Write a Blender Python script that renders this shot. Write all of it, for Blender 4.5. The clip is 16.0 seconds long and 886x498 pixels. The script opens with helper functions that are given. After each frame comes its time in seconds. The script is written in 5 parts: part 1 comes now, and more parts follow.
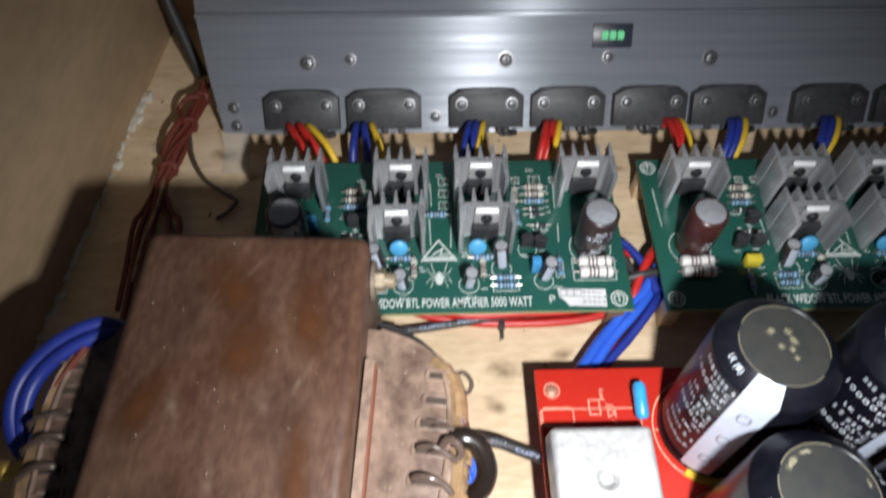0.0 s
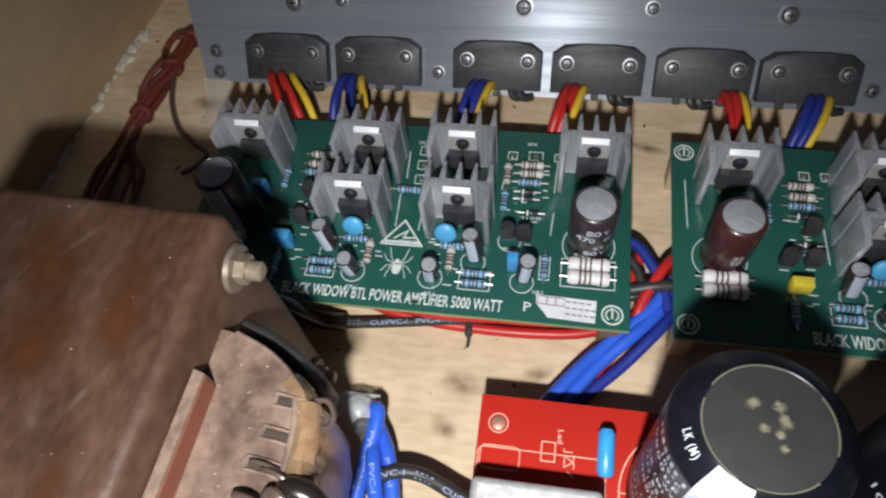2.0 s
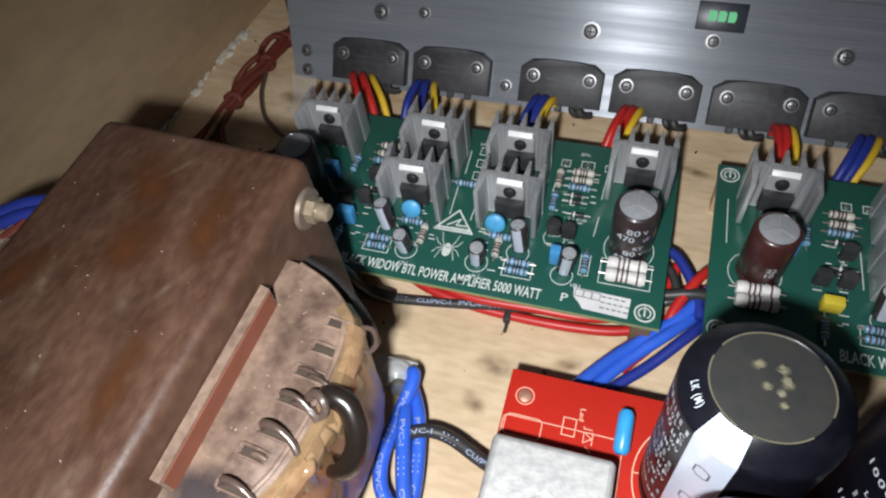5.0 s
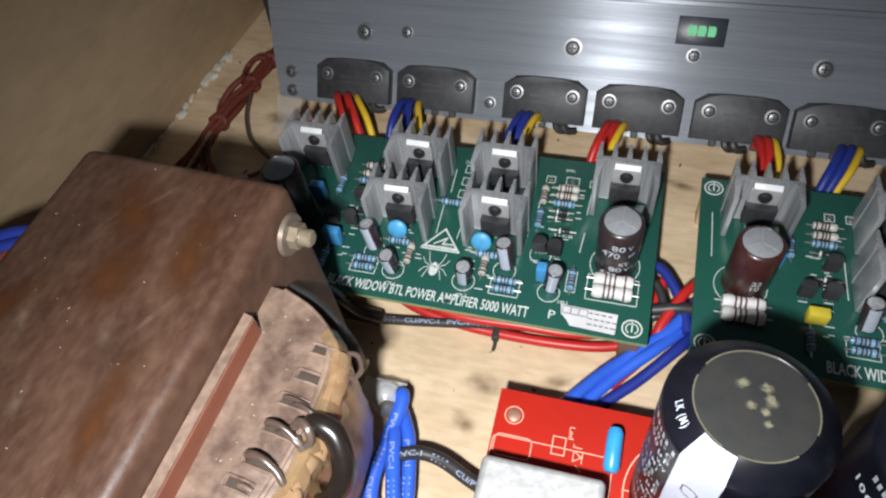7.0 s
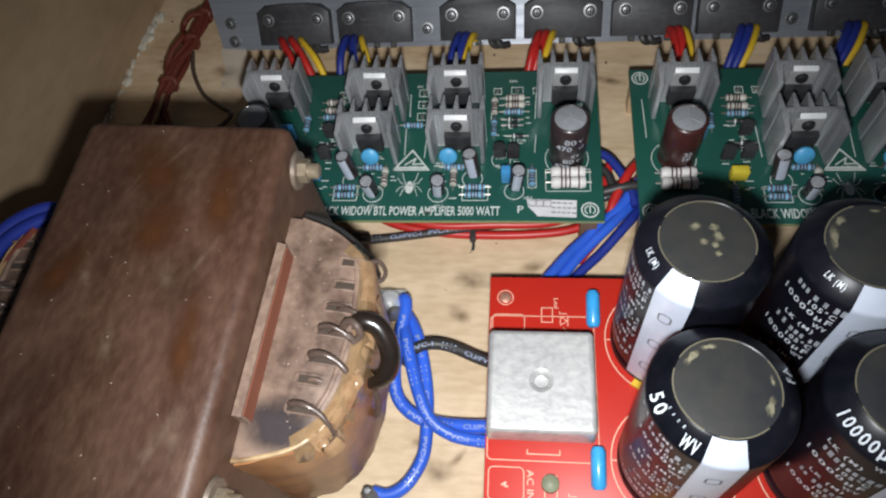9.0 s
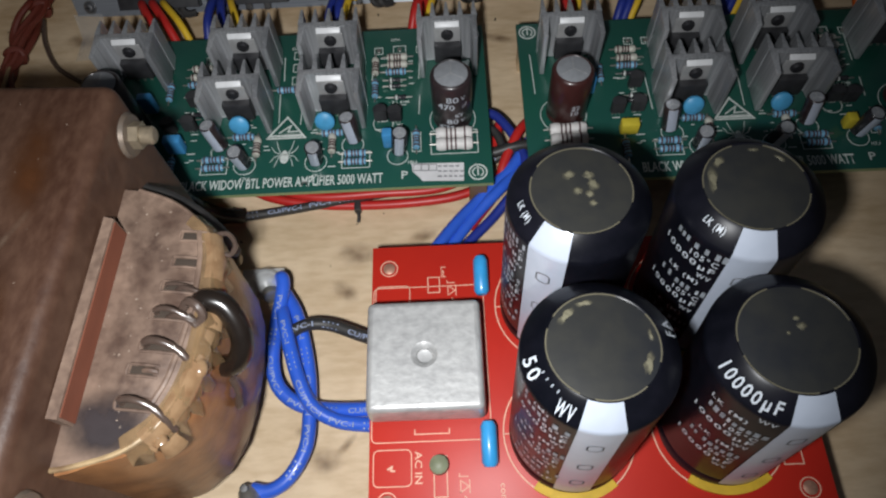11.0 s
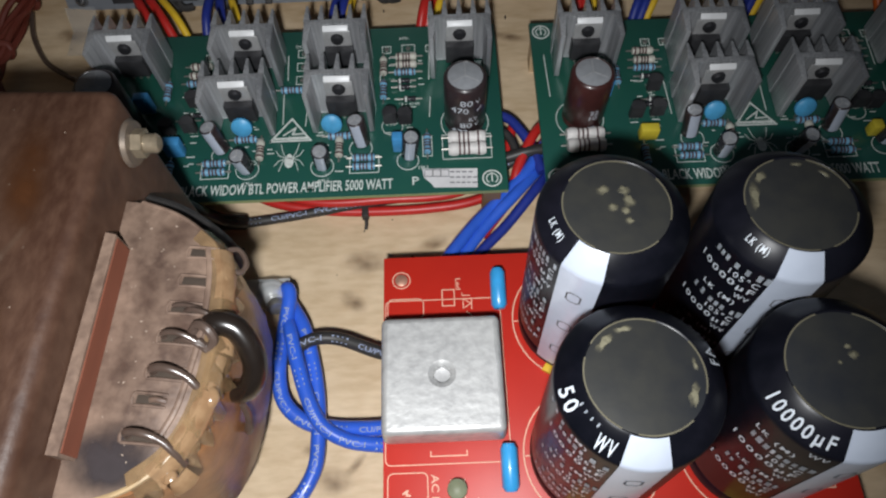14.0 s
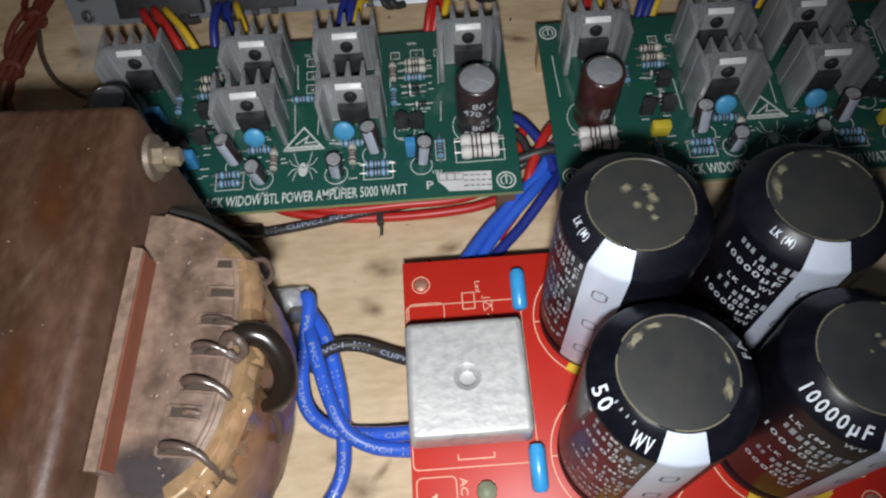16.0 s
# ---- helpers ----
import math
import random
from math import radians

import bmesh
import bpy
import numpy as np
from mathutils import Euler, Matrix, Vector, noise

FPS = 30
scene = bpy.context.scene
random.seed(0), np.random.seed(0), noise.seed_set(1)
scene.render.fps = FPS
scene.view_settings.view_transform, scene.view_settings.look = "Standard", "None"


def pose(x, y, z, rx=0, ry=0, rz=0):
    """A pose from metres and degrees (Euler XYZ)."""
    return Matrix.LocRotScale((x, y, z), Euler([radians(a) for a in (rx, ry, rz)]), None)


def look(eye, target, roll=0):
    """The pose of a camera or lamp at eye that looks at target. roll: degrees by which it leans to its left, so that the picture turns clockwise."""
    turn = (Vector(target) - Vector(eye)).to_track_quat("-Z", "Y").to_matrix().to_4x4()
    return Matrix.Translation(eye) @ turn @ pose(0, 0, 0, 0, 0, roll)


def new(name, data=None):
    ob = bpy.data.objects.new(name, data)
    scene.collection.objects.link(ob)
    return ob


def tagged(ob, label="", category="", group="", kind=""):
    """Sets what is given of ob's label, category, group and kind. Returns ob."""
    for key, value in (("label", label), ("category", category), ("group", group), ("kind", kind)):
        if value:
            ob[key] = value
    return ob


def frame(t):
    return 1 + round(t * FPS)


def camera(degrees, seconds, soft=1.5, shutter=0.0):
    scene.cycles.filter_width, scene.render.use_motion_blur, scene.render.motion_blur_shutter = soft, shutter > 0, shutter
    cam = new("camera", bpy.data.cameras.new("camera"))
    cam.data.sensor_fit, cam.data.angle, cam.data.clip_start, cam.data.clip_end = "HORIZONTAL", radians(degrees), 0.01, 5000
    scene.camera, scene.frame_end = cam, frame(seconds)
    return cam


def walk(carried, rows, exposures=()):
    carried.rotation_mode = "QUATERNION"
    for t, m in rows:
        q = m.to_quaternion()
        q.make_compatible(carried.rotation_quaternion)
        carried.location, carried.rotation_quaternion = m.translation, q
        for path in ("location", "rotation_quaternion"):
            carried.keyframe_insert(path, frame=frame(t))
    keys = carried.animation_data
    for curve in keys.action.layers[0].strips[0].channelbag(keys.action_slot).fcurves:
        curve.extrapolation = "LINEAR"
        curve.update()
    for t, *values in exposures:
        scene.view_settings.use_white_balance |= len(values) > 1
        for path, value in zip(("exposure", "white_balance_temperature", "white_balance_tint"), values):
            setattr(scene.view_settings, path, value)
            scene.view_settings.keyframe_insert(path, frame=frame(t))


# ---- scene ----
CM = 0.01  # the scene is written in centimetres
cam = camera(66.0, 16.0, soft=2.2, shutter=0.5)
PATH = [
    (0, (-0.356, 0.224, 23.940), (-0.320, 1.293, 22.250), 0.7),
    (0.5, (-0.157, -0.393, 23.306), (-0.193, 0.565, 21.550), -1.1),
    (1, (0.151, -0.271, 22.855), (0.048, 0.702, 21.111), -2.9),
    (1.2, (1.5, 0.5, 22.5), (1.397, 1.520, 20.783), -2.5),
    (1.5, (3.244, 1.706, 22.439), (3.053, 2.732, 20.732), -3.8),
    (1.7, (4.3, 2.8, 20.3), (4.087, 3.768, 18.563), -5.0),
    (2, (4.472, 3.346, 20.293), (4.177, 4.311, 18.567), -10.1),
    (2.2, (4.3, 2.4, 20.2), (3.958, 3.392, 18.497), -9.0),
    (2.5, (3.495, 1.001, 19.645), (3.182, 2.053, 17.973), -2.6),
    (3, (3.846, 0.428, 19.836), (3.465, 1.440, 18.153), -4.0),
    (3.5, (4.194, 0.384, 19.814), (3.789, 1.387, 18.132), -5.1),
    (4, (4.637, 0.391, 20.379), (4.197, 1.456, 18.744), -6.6),
    (4.5, (5.193, 1.050, 20.698), (4.728, 2.101, 19.061), -10.2),
    (5, (5.182, 0.845, 20.552), (4.715, 1.898, 18.917), -9.5),
    (7.3, (5.361, 1.146, 20.707), (4.909, 2.230, 19.089), -9.8),
    (7.5, (5.342, 1.082, 20.692), (4.891, 2.153, 19.064), -9.7),
    (8, (5.186, 0.508, 21.048), (4.697, 1.565, 19.423), -10.1),
    (8.2, (5.4, 0.0, 21.7), (4.997, 1.015, 20.025), -11.4),
    (8.5, (5.215, -0.501, 23.052), (4.932, 0.442, 21.311), -12.4),
    (9, (4.115, -1.057, 22.850), (3.888, -0.112, 21.102), -11.4),
    (9.5, (4.098, -0.603, 22.821), (3.864, 0.318, 21.062), -12.9),
    (9.7, (5.0, -0.2, 22.5), (4.770, 0.744, 20.752), -13.1),
    (10, (5.658, 0.066, 22.127), (5.540, 1.014, 20.370), -8.9),
    (10.2, (6.166, -0.158, 21.672), (6.076, 0.763, 19.899), -8.0),
    (12.3, (4.793, -0.856, 20.578), (4.809, 0.040, 18.790), -0.4),
    (12.5, (4.785, -0.551, 20.416), (4.800, 0.327, 18.619), -0.3),
    (13, (4.732, 0.015, 20.345), (4.765, 0.895, 18.549), 0.0),
    (13.5, (4.777, -0.020, 20.451), (4.801, 0.870, 18.660), -1.0),
    (14, (4.911, 0.260, 20.494), (4.908, 1.145, 18.700), -2.5),
    (14.5, (4.687, 0.250, 20.450), (4.667, 1.126, 18.652), -3.0),
    (15, (4.360, 0.260, 20.669), (4.335, 1.150, 18.879), -3.8),
    (15.5, (4.019, 0.131, 20.515), (4.020, 1.018, 18.723), -2.9),
    (16, (4.370, 0.269, 20.543), (4.368, 1.163, 18.754), -4.4),
]
walk(cam, [(t, look(Vector(e) * CM, Vector(g) * CM, r)) for t, e, g, r in PATH],
     [(0, 0.65), (1.0, 0.58), (1.5, 0.62), (1.75, 0.55), (2.0, 0.36), (2.5, 0.32), (3.0, 0.26), (3.5, 0.22), (5.0, 0.36), (7.5, 0.6), (8.0, 0.45), (8.5, 0.15), (9.5, 0.1), (10.0, -0.1), (12.5, -0.32), (13.0, -0.26), (16.0, -0.2)])

# ---- world and light: a dark room and the small lamp beside the lens ----
world = bpy.data.worlds.new("world")
scene.world = world
world.use_nodes = True
world.node_tree.nodes["Background"].inputs[0].default_value = (0.75, 0.85, 1.0, 1)
world.node_tree.nodes["Background"].inputs[1].default_value = 0.03
lamp_data = bpy.data.lights.new("hand_lamp", "SPOT")
lamp_data.energy, lamp_data.shadow_soft_size, lamp_data.color = 2.35, 0.005, (0.97, 0.985, 1.0)
lamp_data.spot_size, lamp_data.spot_blend = radians(103), 1.0
lamp = new("hand_lamp", lamp_data)
lamp.matrix_basis = look(Vector((4.05, -1.6, 20.6)) * CM, Vector((2.0, 9.6, 0.5)) * CM)


# ---- materials ----
def mat(name, col, rough=0.5, metal=0.0, var=0.2, scale=250, bump=0.15, blotch=0.2, col2=None, stretch=(1, 1, 1), coat=0.0, alpha=1.0, trans=0.0, spec=0.5, island=0.0):
    m = bpy.data.materials.new(name)
    m.use_nodes = True
    nt = m.node_tree
    b = nt.nodes["Principled BSDF"]
    L = nt.links.new
    tc = nt.nodes.new("ShaderNodeTexCoord")
    mp = nt.nodes.new("ShaderNodeMapping")
    mp.inputs["Scale"].default_value = stretch
    L(tc.outputs["Object"], mp.inputs["Vector"])
    fine = nt.nodes.new("ShaderNodeTexNoise")
    fine.inputs["Scale"].default_value, fine.inputs["Detail"].default_value = scale, 6
    big = nt.nodes.new("ShaderNodeTexNoise")
    big.inputs["Scale"].default_value, big.inputs["Detail"].default_value = scale * 0.13, 3
    L(mp.outputs[0], fine.inputs["Vector"])
    L(mp.outputs[0], big.inputs["Vector"])
    c2 = col2 or tuple(c * 0.45 for c in col)
    ramps = []
    for src, amount in ((fine, var), (big, blotch)):
        r = nt.nodes.new("ShaderNodeMapRange")
        r.inputs["From Min"].default_value, r.inputs["From Max"].default_value = 0.38, 0.68
        r.inputs["To Max"].default_value = amount
        L(src.outputs["Fac"], r.inputs["Value"])
        ramps.append(r)
    add = nt.nodes.new("ShaderNodeMath")
    add.operation, add.use_clamp = "ADD", True
    L(ramps[0].outputs[0], add.inputs[0])
    L(ramps[1].outputs[0], add.inputs[1])
    mix = nt.nodes.new("ShaderNodeMix")
    mix.data_type = "RGBA"
    mix.inputs["A"].default_value, mix.inputs["B"].default_value = (*col, 1), (*c2, 1)
    L(add.outputs[0], mix.inputs["Factor"])
    L(mix.outputs["Result"], b.inputs["Base Color"])
    rr = nt.nodes.new("ShaderNodeMapRange")
    rr.inputs["To Min"].default_value, rr.inputs["To Max"].default_value = max(rough - 0.08, 0.03), min(rough + 0.12, 1)
    L(big.outputs["Fac"], rr.inputs["Value"])
    L(rr.outputs[0], b.inputs["Roughness"])
    b.inputs["Metallic"].default_value = metal
    b.inputs["Coat Weight"].default_value = coat
    b.inputs["Coat Roughness"].default_value = 0.12
    b.inputs["Alpha"].default_value = alpha
    b.inputs["Transmission Weight"].default_value = trans
    b.inputs["Specular IOR Level"].default_value = spec
    if bump:
        bp = nt.nodes.new("ShaderNodeBump")
        bp.inputs["Strength"].default_value, bp.inputs["Distance"].default_value = bump, 0.0006
        L(fine.outputs["Fac"], bp.inputs["Height"])
        L(bp.outputs[0], b.inputs["Normal"])
    return m


def soft(name, col, rough, strength, scale, grain=0.5):
    """A thin film of dirt or dust that thins out raggedly towards its rim."""
    m = mat(name, col, rough, scale=300, bump=0.1)
    nt = m.node_tree
    L = nt.links.new
    tc = nt.nodes.new("ShaderNodeTexCoord")
    mp = nt.nodes.new("ShaderNodeMapping")
    mp.inputs["Scale"].default_value, mp.inputs["Location"].default_value = (2, 2, 0), (-1, -1, 0)
    L(tc.outputs["Generated"], mp.inputs["Vector"])
    ln = nt.nodes.new("ShaderNodeVectorMath")
    ln.operation = "LENGTH"
    L(mp.outputs[0], ln.inputs[0])
    noise = nt.nodes.new("ShaderNodeTexNoise")
    noise.inputs["Scale"].default_value, noise.inputs["Detail"].default_value = scale, 7
    L(tc.outputs["Object"], noise.inputs["Vector"])
    fall = nt.nodes.new("ShaderNodeMapRange")
    fall.interpolation_type = "SMOOTHSTEP"
    fall.inputs["From Min"].default_value, fall.inputs["From Max"].default_value = 1.0, 0.0
    fall.inputs["To Max"].default_value = strength
    L(ln.outputs["Value"], fall.inputs["Value"])
    out = nt.nodes.new("ShaderNodeMapRange")
    out.inputs["From Min"].default_value, out.inputs["From Max"].default_value = 0.5 - grain / 2, 0.5 + grain / 2
    L(noise.outputs["Fac"], out.inputs["Value"])
    mul = nt.nodes.new("ShaderNodeMath")
    mul.operation = "MULTIPLY"
    L(fall.outputs[0], mul.inputs[0])
    L(out.outputs[0], mul.inputs[1])
    L(mul.outputs[0], nt.nodes["Principled BSDF"].inputs["Alpha"])
    return m


WOOD = mat("plywood", (0.75, 0.585, 0.395), 0.55, var=0.36, scale=240, blotch=0.45, col2=(0.44, 0.30, 0.16), stretch=(0.45, 1.4, 1), bump=0.14)
WALLWOOD = mat("raw_board", (0.47, 0.33, 0.20), 0.75, var=0.2, scale=160, blotch=0.4, col2=(0.24, 0.17, 0.10), stretch=(1, 0.5, 1.5), bump=0.2)
ALU = mat("brushed_aluminium", (0.33, 0.35, 0.385), 0.42, 0.42, var=0.35, scale=1500, blotch=0.35, col2=(0.19, 0.21, 0.245), stretch=(0.03, 1.6, 1.6), bump=0.07)
brush = ALU.node_tree.nodes.new("ShaderNodeTangent")
brush.direction_type, brush.uv_map = "UV_MAP", "brush"
ALU.node_tree.nodes["Principled BSDF"].inputs["Anisotropic"].default_value = 0.95
ALU.node_tree.links.new(brush.outputs[0], ALU.node_tree.nodes["Principled BSDF"].inputs["Tangent"])
# the upright streaks paint a soft vertical sheen into the metal's colour
FIN = mat("sheen_streaked_aluminium", (0.68, 0.69, 0.71), 0.33, 0.55, var=0.5, scale=420, blotch=0.8, col2=(0.34, 0.35, 0.37), stretch=(2.4, 2.4, 0.12), bump=0.12)
TABGLINT = mat("tab_glint_white", (0.86, 0.87, 0.88), 0.35, var=0.1, scale=500, bump=0)
TABM = mat("tinned_tab", (0.62, 0.62, 0.62), 0.4, 0.45, var=0.25, scale=500, blotch=0.3, bump=0.05)
FAINT = mat("moulded_mark", (0.05, 0.05, 0.055), 0.5, var=0.5, scale=400, bump=0)
STEEL = mat("zinc_screw", (0.24, 0.24, 0.245), 0.40, 0.8, var=0.2, scale=700, blotch=0.3, bump=0.05)
DARKSTEEL = mat("dark_slot", (0.04, 0.04, 0.045), 0.5, 0.5, scale=500)
EPOXY = mat("black_epoxy", (0.024, 0.024, 0.027), 0.5, var=0.4, scale=350, blotch=0.5, col2=(0.055, 0.055, 0.058), bump=0.12)
PCB = mat("green_solder_mask", (0.015, 0.082, 0.066), 0.32, var=0.25, scale=90, blotch=0.5, col2=(0.014, 0.10, 0.062), bump=0.05, coat=0.2)
PCBEDGE = mat("fibreglass_edge", (0.28, 0.33, 0.16), 0.6, scale=400)
REDPCB = mat("red_solder_mask", (0.52, 0.024, 0.012), 0.42, var=0.2, scale=110, blotch=0.35, col2=(0.42, 0.016, 0.010), bump=0.05, spec=0.35)
SILK = mat("white_print", (0.72, 0.76, 0.72), 0.6, var=0.35, scale=900, blotch=0.1, bump=0)
CABLEPRINT = mat("worn_print", (0.32, 0.38, 0.55), 0.6, var=0.5, scale=900, bump=0)
REDSILK = mat("pale_print", (0.85, 0.50, 0.36), 0.6, var=0.3, scale=900, bump=0)
CAPBLACK = mat("dark_blue_sleeve", (0.003, 0.0035, 0.006), 0.3, var=0.3, scale=300, blotch=0.5, col2=(0.010, 0.010, 0.016), bump=0.03, spec=0.22)
CAPTOP = mat("grey_cap_disc", (0.033, 0.033, 0.030), 0.42, var=0.4, scale=200, blotch=0.7, col2=(0.015, 0.017, 0.022), bump=0.1, spec=0.35)
GLUE = mat("dried_glue", (0.13, 0.118, 0.08), 0.5, scale=400, bump=0.3)
STRIPE = mat("pale_stripe", (0.50, 0.55, 0.65), 0.35, var=0.2, scale=300, blotch=0.3, col2=(0.38, 0.43, 0.52), bump=0.02, coat=0.4)
CAPPRINT = mat("silver_print", (0.62, 0.67, 0.73), 0.45, var=0.35, scale=700, bump=0)
BRIDGE = mat("zinc_case", (0.66, 0.66, 0.65), 0.42, 0.45, var=0.5, scale=420, blotch=0.6, col2=(0.42, 0.42, 0.42), bump=0.22)
SMALLCAP = mat("brown_sleeve", (0.038, 0.026, 0.028), 0.3, var=0.3, scale=400, bump=0.04, coat=0.3)
SMALLCAPR = mat("maroon_sleeve", (0.060, 0.020, 0.018), 0.3, var=0.3, scale=400, bump=0.04, coat=0.3)
CANTOP = mat("aluminium_can", (0.46, 0.48, 0.51), 0.4, 0.4, var=0.25, scale=500, bump=0.05)
WHITECER = mat("white_ceramic", (0.74, 0.72, 0.70), 0.45, var=0.15, scale=500, bump=0.05)
BLUERES = mat("blue_resistor", (0.20, 0.45, 0.66), 0.35, var=0.3, scale=600, blotch=0.3, bump=0.05)
TANRES = mat("tan_resistor", (0.58, 0.57, 0.50), 0.4, var=0.3, scale=600, bump=0.05)
BAND = mat("dark_band", (0.10, 0.05, 0.05), 0.5, scale=500, bump=0)
DIODE = mat("glass_black", (0.03, 0.03, 0.035), 0.25, scale=500, bump=0)
COPPER = mat("tarnished_rivet", (0.50, 0.27, 0.19), 0.45, 0.4, var=0.5, scale=700, bump=0.1)
BLUECAP = mat("blue_film_cap", (0.045, 0.36, 0.76), 0.32, var=0.2, scale=400, bump=0.05, coat=0.3)
BLUEDISC = mat("blue_disc", (0.09, 0.42, 0.75), 0.4, var=0.25, scale=400, bump=0.05)
BLUEBOX = mat("blue_box_cap", (0.06, 0.30, 0.62), 0.4, var=0.2, scale=400, bump=0.05)
YELLOW = mat("yellow_box_cap", (0.72, 0.58, 0.05), 0.45, var=0.2, scale=400, bump=0.05)
OCHRE = mat("ochre_ring", (0.72, 0.45, 0.03), 0.5, var=0.3, scale=300)
SLEEVE = mat("wet_black_sleeve", (0.014, 0.010, 0.008), 0.24, var=0.3, scale=300, bump=0.05, coat=0.3)
OLIVE = mat("olive_disc", (0.22, 0.24, 0.15), 0.5, var=0.3, scale=400, bump=0.2)
PAPER = mat("white_label", (0.74, 0.73, 0.74), 0.6, var=0.15, scale=300, bump=0.03)
INK = mat("grey_ink", (0.22, 0.22, 0.24), 0.6, scale=500, bump=0)
GREENINK = mat("green_ink", (0.16, 0.80, 0.35), 0.5, var=0.3, scale=400, bump=0)
BLACKPLATE = mat("black_plate", (0.03, 0.035, 0.05), 0.35, var=0.4, scale=300, bump=0.1)
CORE = mat("varnished_lamination", (0.050, 0.0215, 0.0125), 0.48, var=0.4, scale=420, blotch=0.55, col2=(0.118, 0.063, 0.040), stretch=(1.2, 0.6, 0.6), bump=0.3)
DUSTY = mat("dusty_bobbin", (0.255, 0.175, 0.13), 0.5, var=0.5, scale=400, blotch=0.8, col2=(0.085, 0.052, 0.039), bump=0.35, coat=0.15)
TAPE = mat("amber_winding_paper", (0.36, 0.165, 0.066), 0.34, var=0.6, scale=150, blotch=0.8, col2=(0.17, 0.075, 0.034), bump=0.6, spec=0.35, coat=0.15)
RESIN = mat("amber_resin", (0.34, 0.225, 0.125), 0.22, var=0.5, scale=350, blotch=0.8, col2=(0.20, 0.11, 0.055), bump=0.35, coat=0.7)
GLUEPATCH = soft("dried_glue_patch", (0.20, 0.185, 0.125), 0.5, 2.2, 900, 0.7)
DARKDUST = soft("brown_dust", (0.11, 0.062, 0.045), 0.55, 0.9, 300, 0.6)
SMUDGE = soft("dark_grease", (0.045, 0.036, 0.038), 0.4, 2.4, 150, 0.8)
SCUFF = soft("pale_scuff", (0.30, 0.20, 0.14), 0.55, 0.5, 300, 0.4)
SOOT = soft("dark_varnish_patch", (0.030, 0.013, 0.008), 0.45, 0.4, 90, 0.9)
RUST = soft("rust_brown_varnish", (0.085, 0.030, 0.010), 0.42, 1.5, 110, 0.8)
STAIN = soft("soaked_stain", (0.18, 0.10, 0.05), 0.6, 0.75, 200, 0.6)
STRIPWOOD = mat("red_brown_strip", (0.20, 0.062, 0.034), 0.6, var=0.3, scale=200, stretch=(1, 0.3, 1))
POST = mat("stained_wood_post", (0.20, 0.12, 0.065), 0.6, var=0.3, scale=260, blotch=0.4, stretch=(1, 1, 0.3))
CREAM = mat("cream_edge_tape", (0.46, 0.33, 0.18), 0.4, var=0.5, scale=260, blotch=0.9, col2=(0.16, 0.095, 0.05), bump=0.2)
TIN = mat("solder_tin", (0.50, 0.48, 0.44), 0.3, 0.8, var=0.3, scale=600, bump=0.1)
FILM = mat("clear_amber_film", (0.42, 0.27, 0.14), 0.14, var=0.5, scale=260, blotch=0.6, alpha=0.42, bump=0.5, coat=0.6)
BOLT = mat("worn_bolt", (0.33, 0.27, 0.19), 0.38, 0.45, var=0.5, scale=500, blotch=0.5, bump=0.2)
DUST = mat("white_dust", (0.36, 0.28, 0.22), 0.5, var=0.1, scale=500, bump=0)
WIREVARNISH = mat("varnished_wire", (0.085, 0.058, 0.046), 0.26, var=0.3, scale=500, bump=0.1, coat=0.4)
DULL = mat("dull_bolt_steel", (0.14, 0.115, 0.095), 0.48, 0.3, var=0.5, scale=500, blotch=0.6, col2=(0.18, 0.13, 0.09), bump=0.2)
BRASS = mat("brass_terminal", (0.60, 0.42, 0.10), 0.35, 0.7, var=0.4, scale=500, bump=0.1)
RED = mat("red_insulation", (0.52, 0.022, 0.018), 0.38, var=0.15, scale=300, bump=0.03)
DARKRED = mat("dusty_red_insulation", (0.13, 0.022, 0.012), 0.5, var=0.4, scale=250, blotch=0.5, col2=(0.12, 0.03, 0.02), bump=0.15)
BLUE = mat("blue_insulation", (0.035, 0.13, 0.70), 0.34, var=0.15, scale=250, blotch=0.3, bump=0.03, coat=0.2)
NAVY = mat("dark_blue_insulation", (0.018, 0.035, 0.26), 0.4, var=0.2, scale=250, bump=0.03)
YELLOWW = mat("yellow_insulation", (0.78, 0.50, 0.03), 0.4, var=0.15, scale=300, bump=0.03)
ORANGEW = mat("orange_insulation", (0.62, 0.12, 0.02), 0.4, var=0.15, scale=300, bump=0.03)
BLACKW = mat("black_insulation", (0.025, 0.024, 0.024), 0.45, var=0.3, scale=250, col2=(0.06, 0.055, 0.05), bump=0.05)
CLEARTAPE = mat("clear_tape", (0.75, 0.76, 0.75), 0.2, var=0.2, scale=300, alpha=0.14, bump=0.1)
CLEAR = mat("clear_plastic", (0.80, 0.82, 0.82), 0.15, var=0.1, scale=300, alpha=0.38, bump=0.1)
WHITEGLUE = mat("white_glue", (0.70, 0.66, 0.56), 0.6, var=0.3, scale=400, bump=0.4)
# colour of the real crumbs and of the shade painted into the flange slots
CRUMBSHADE = mat("dark_crumb_and_slot_shade", (0.05, 0.035, 0.025), 0.9, scale=500)


# ---- building blocks ----
def thing(name, at=(0, 0, 0), label="", category="", group="", kind="", turn=0.0):
    ob = new(name)
    ob.empty_display_size = 0.01
    ob.matrix_basis = pose(at[0] * CM, at[1] * CM, at[2] * CM, 0, 0, turn)
    return tagged(ob, label, category, group, kind)


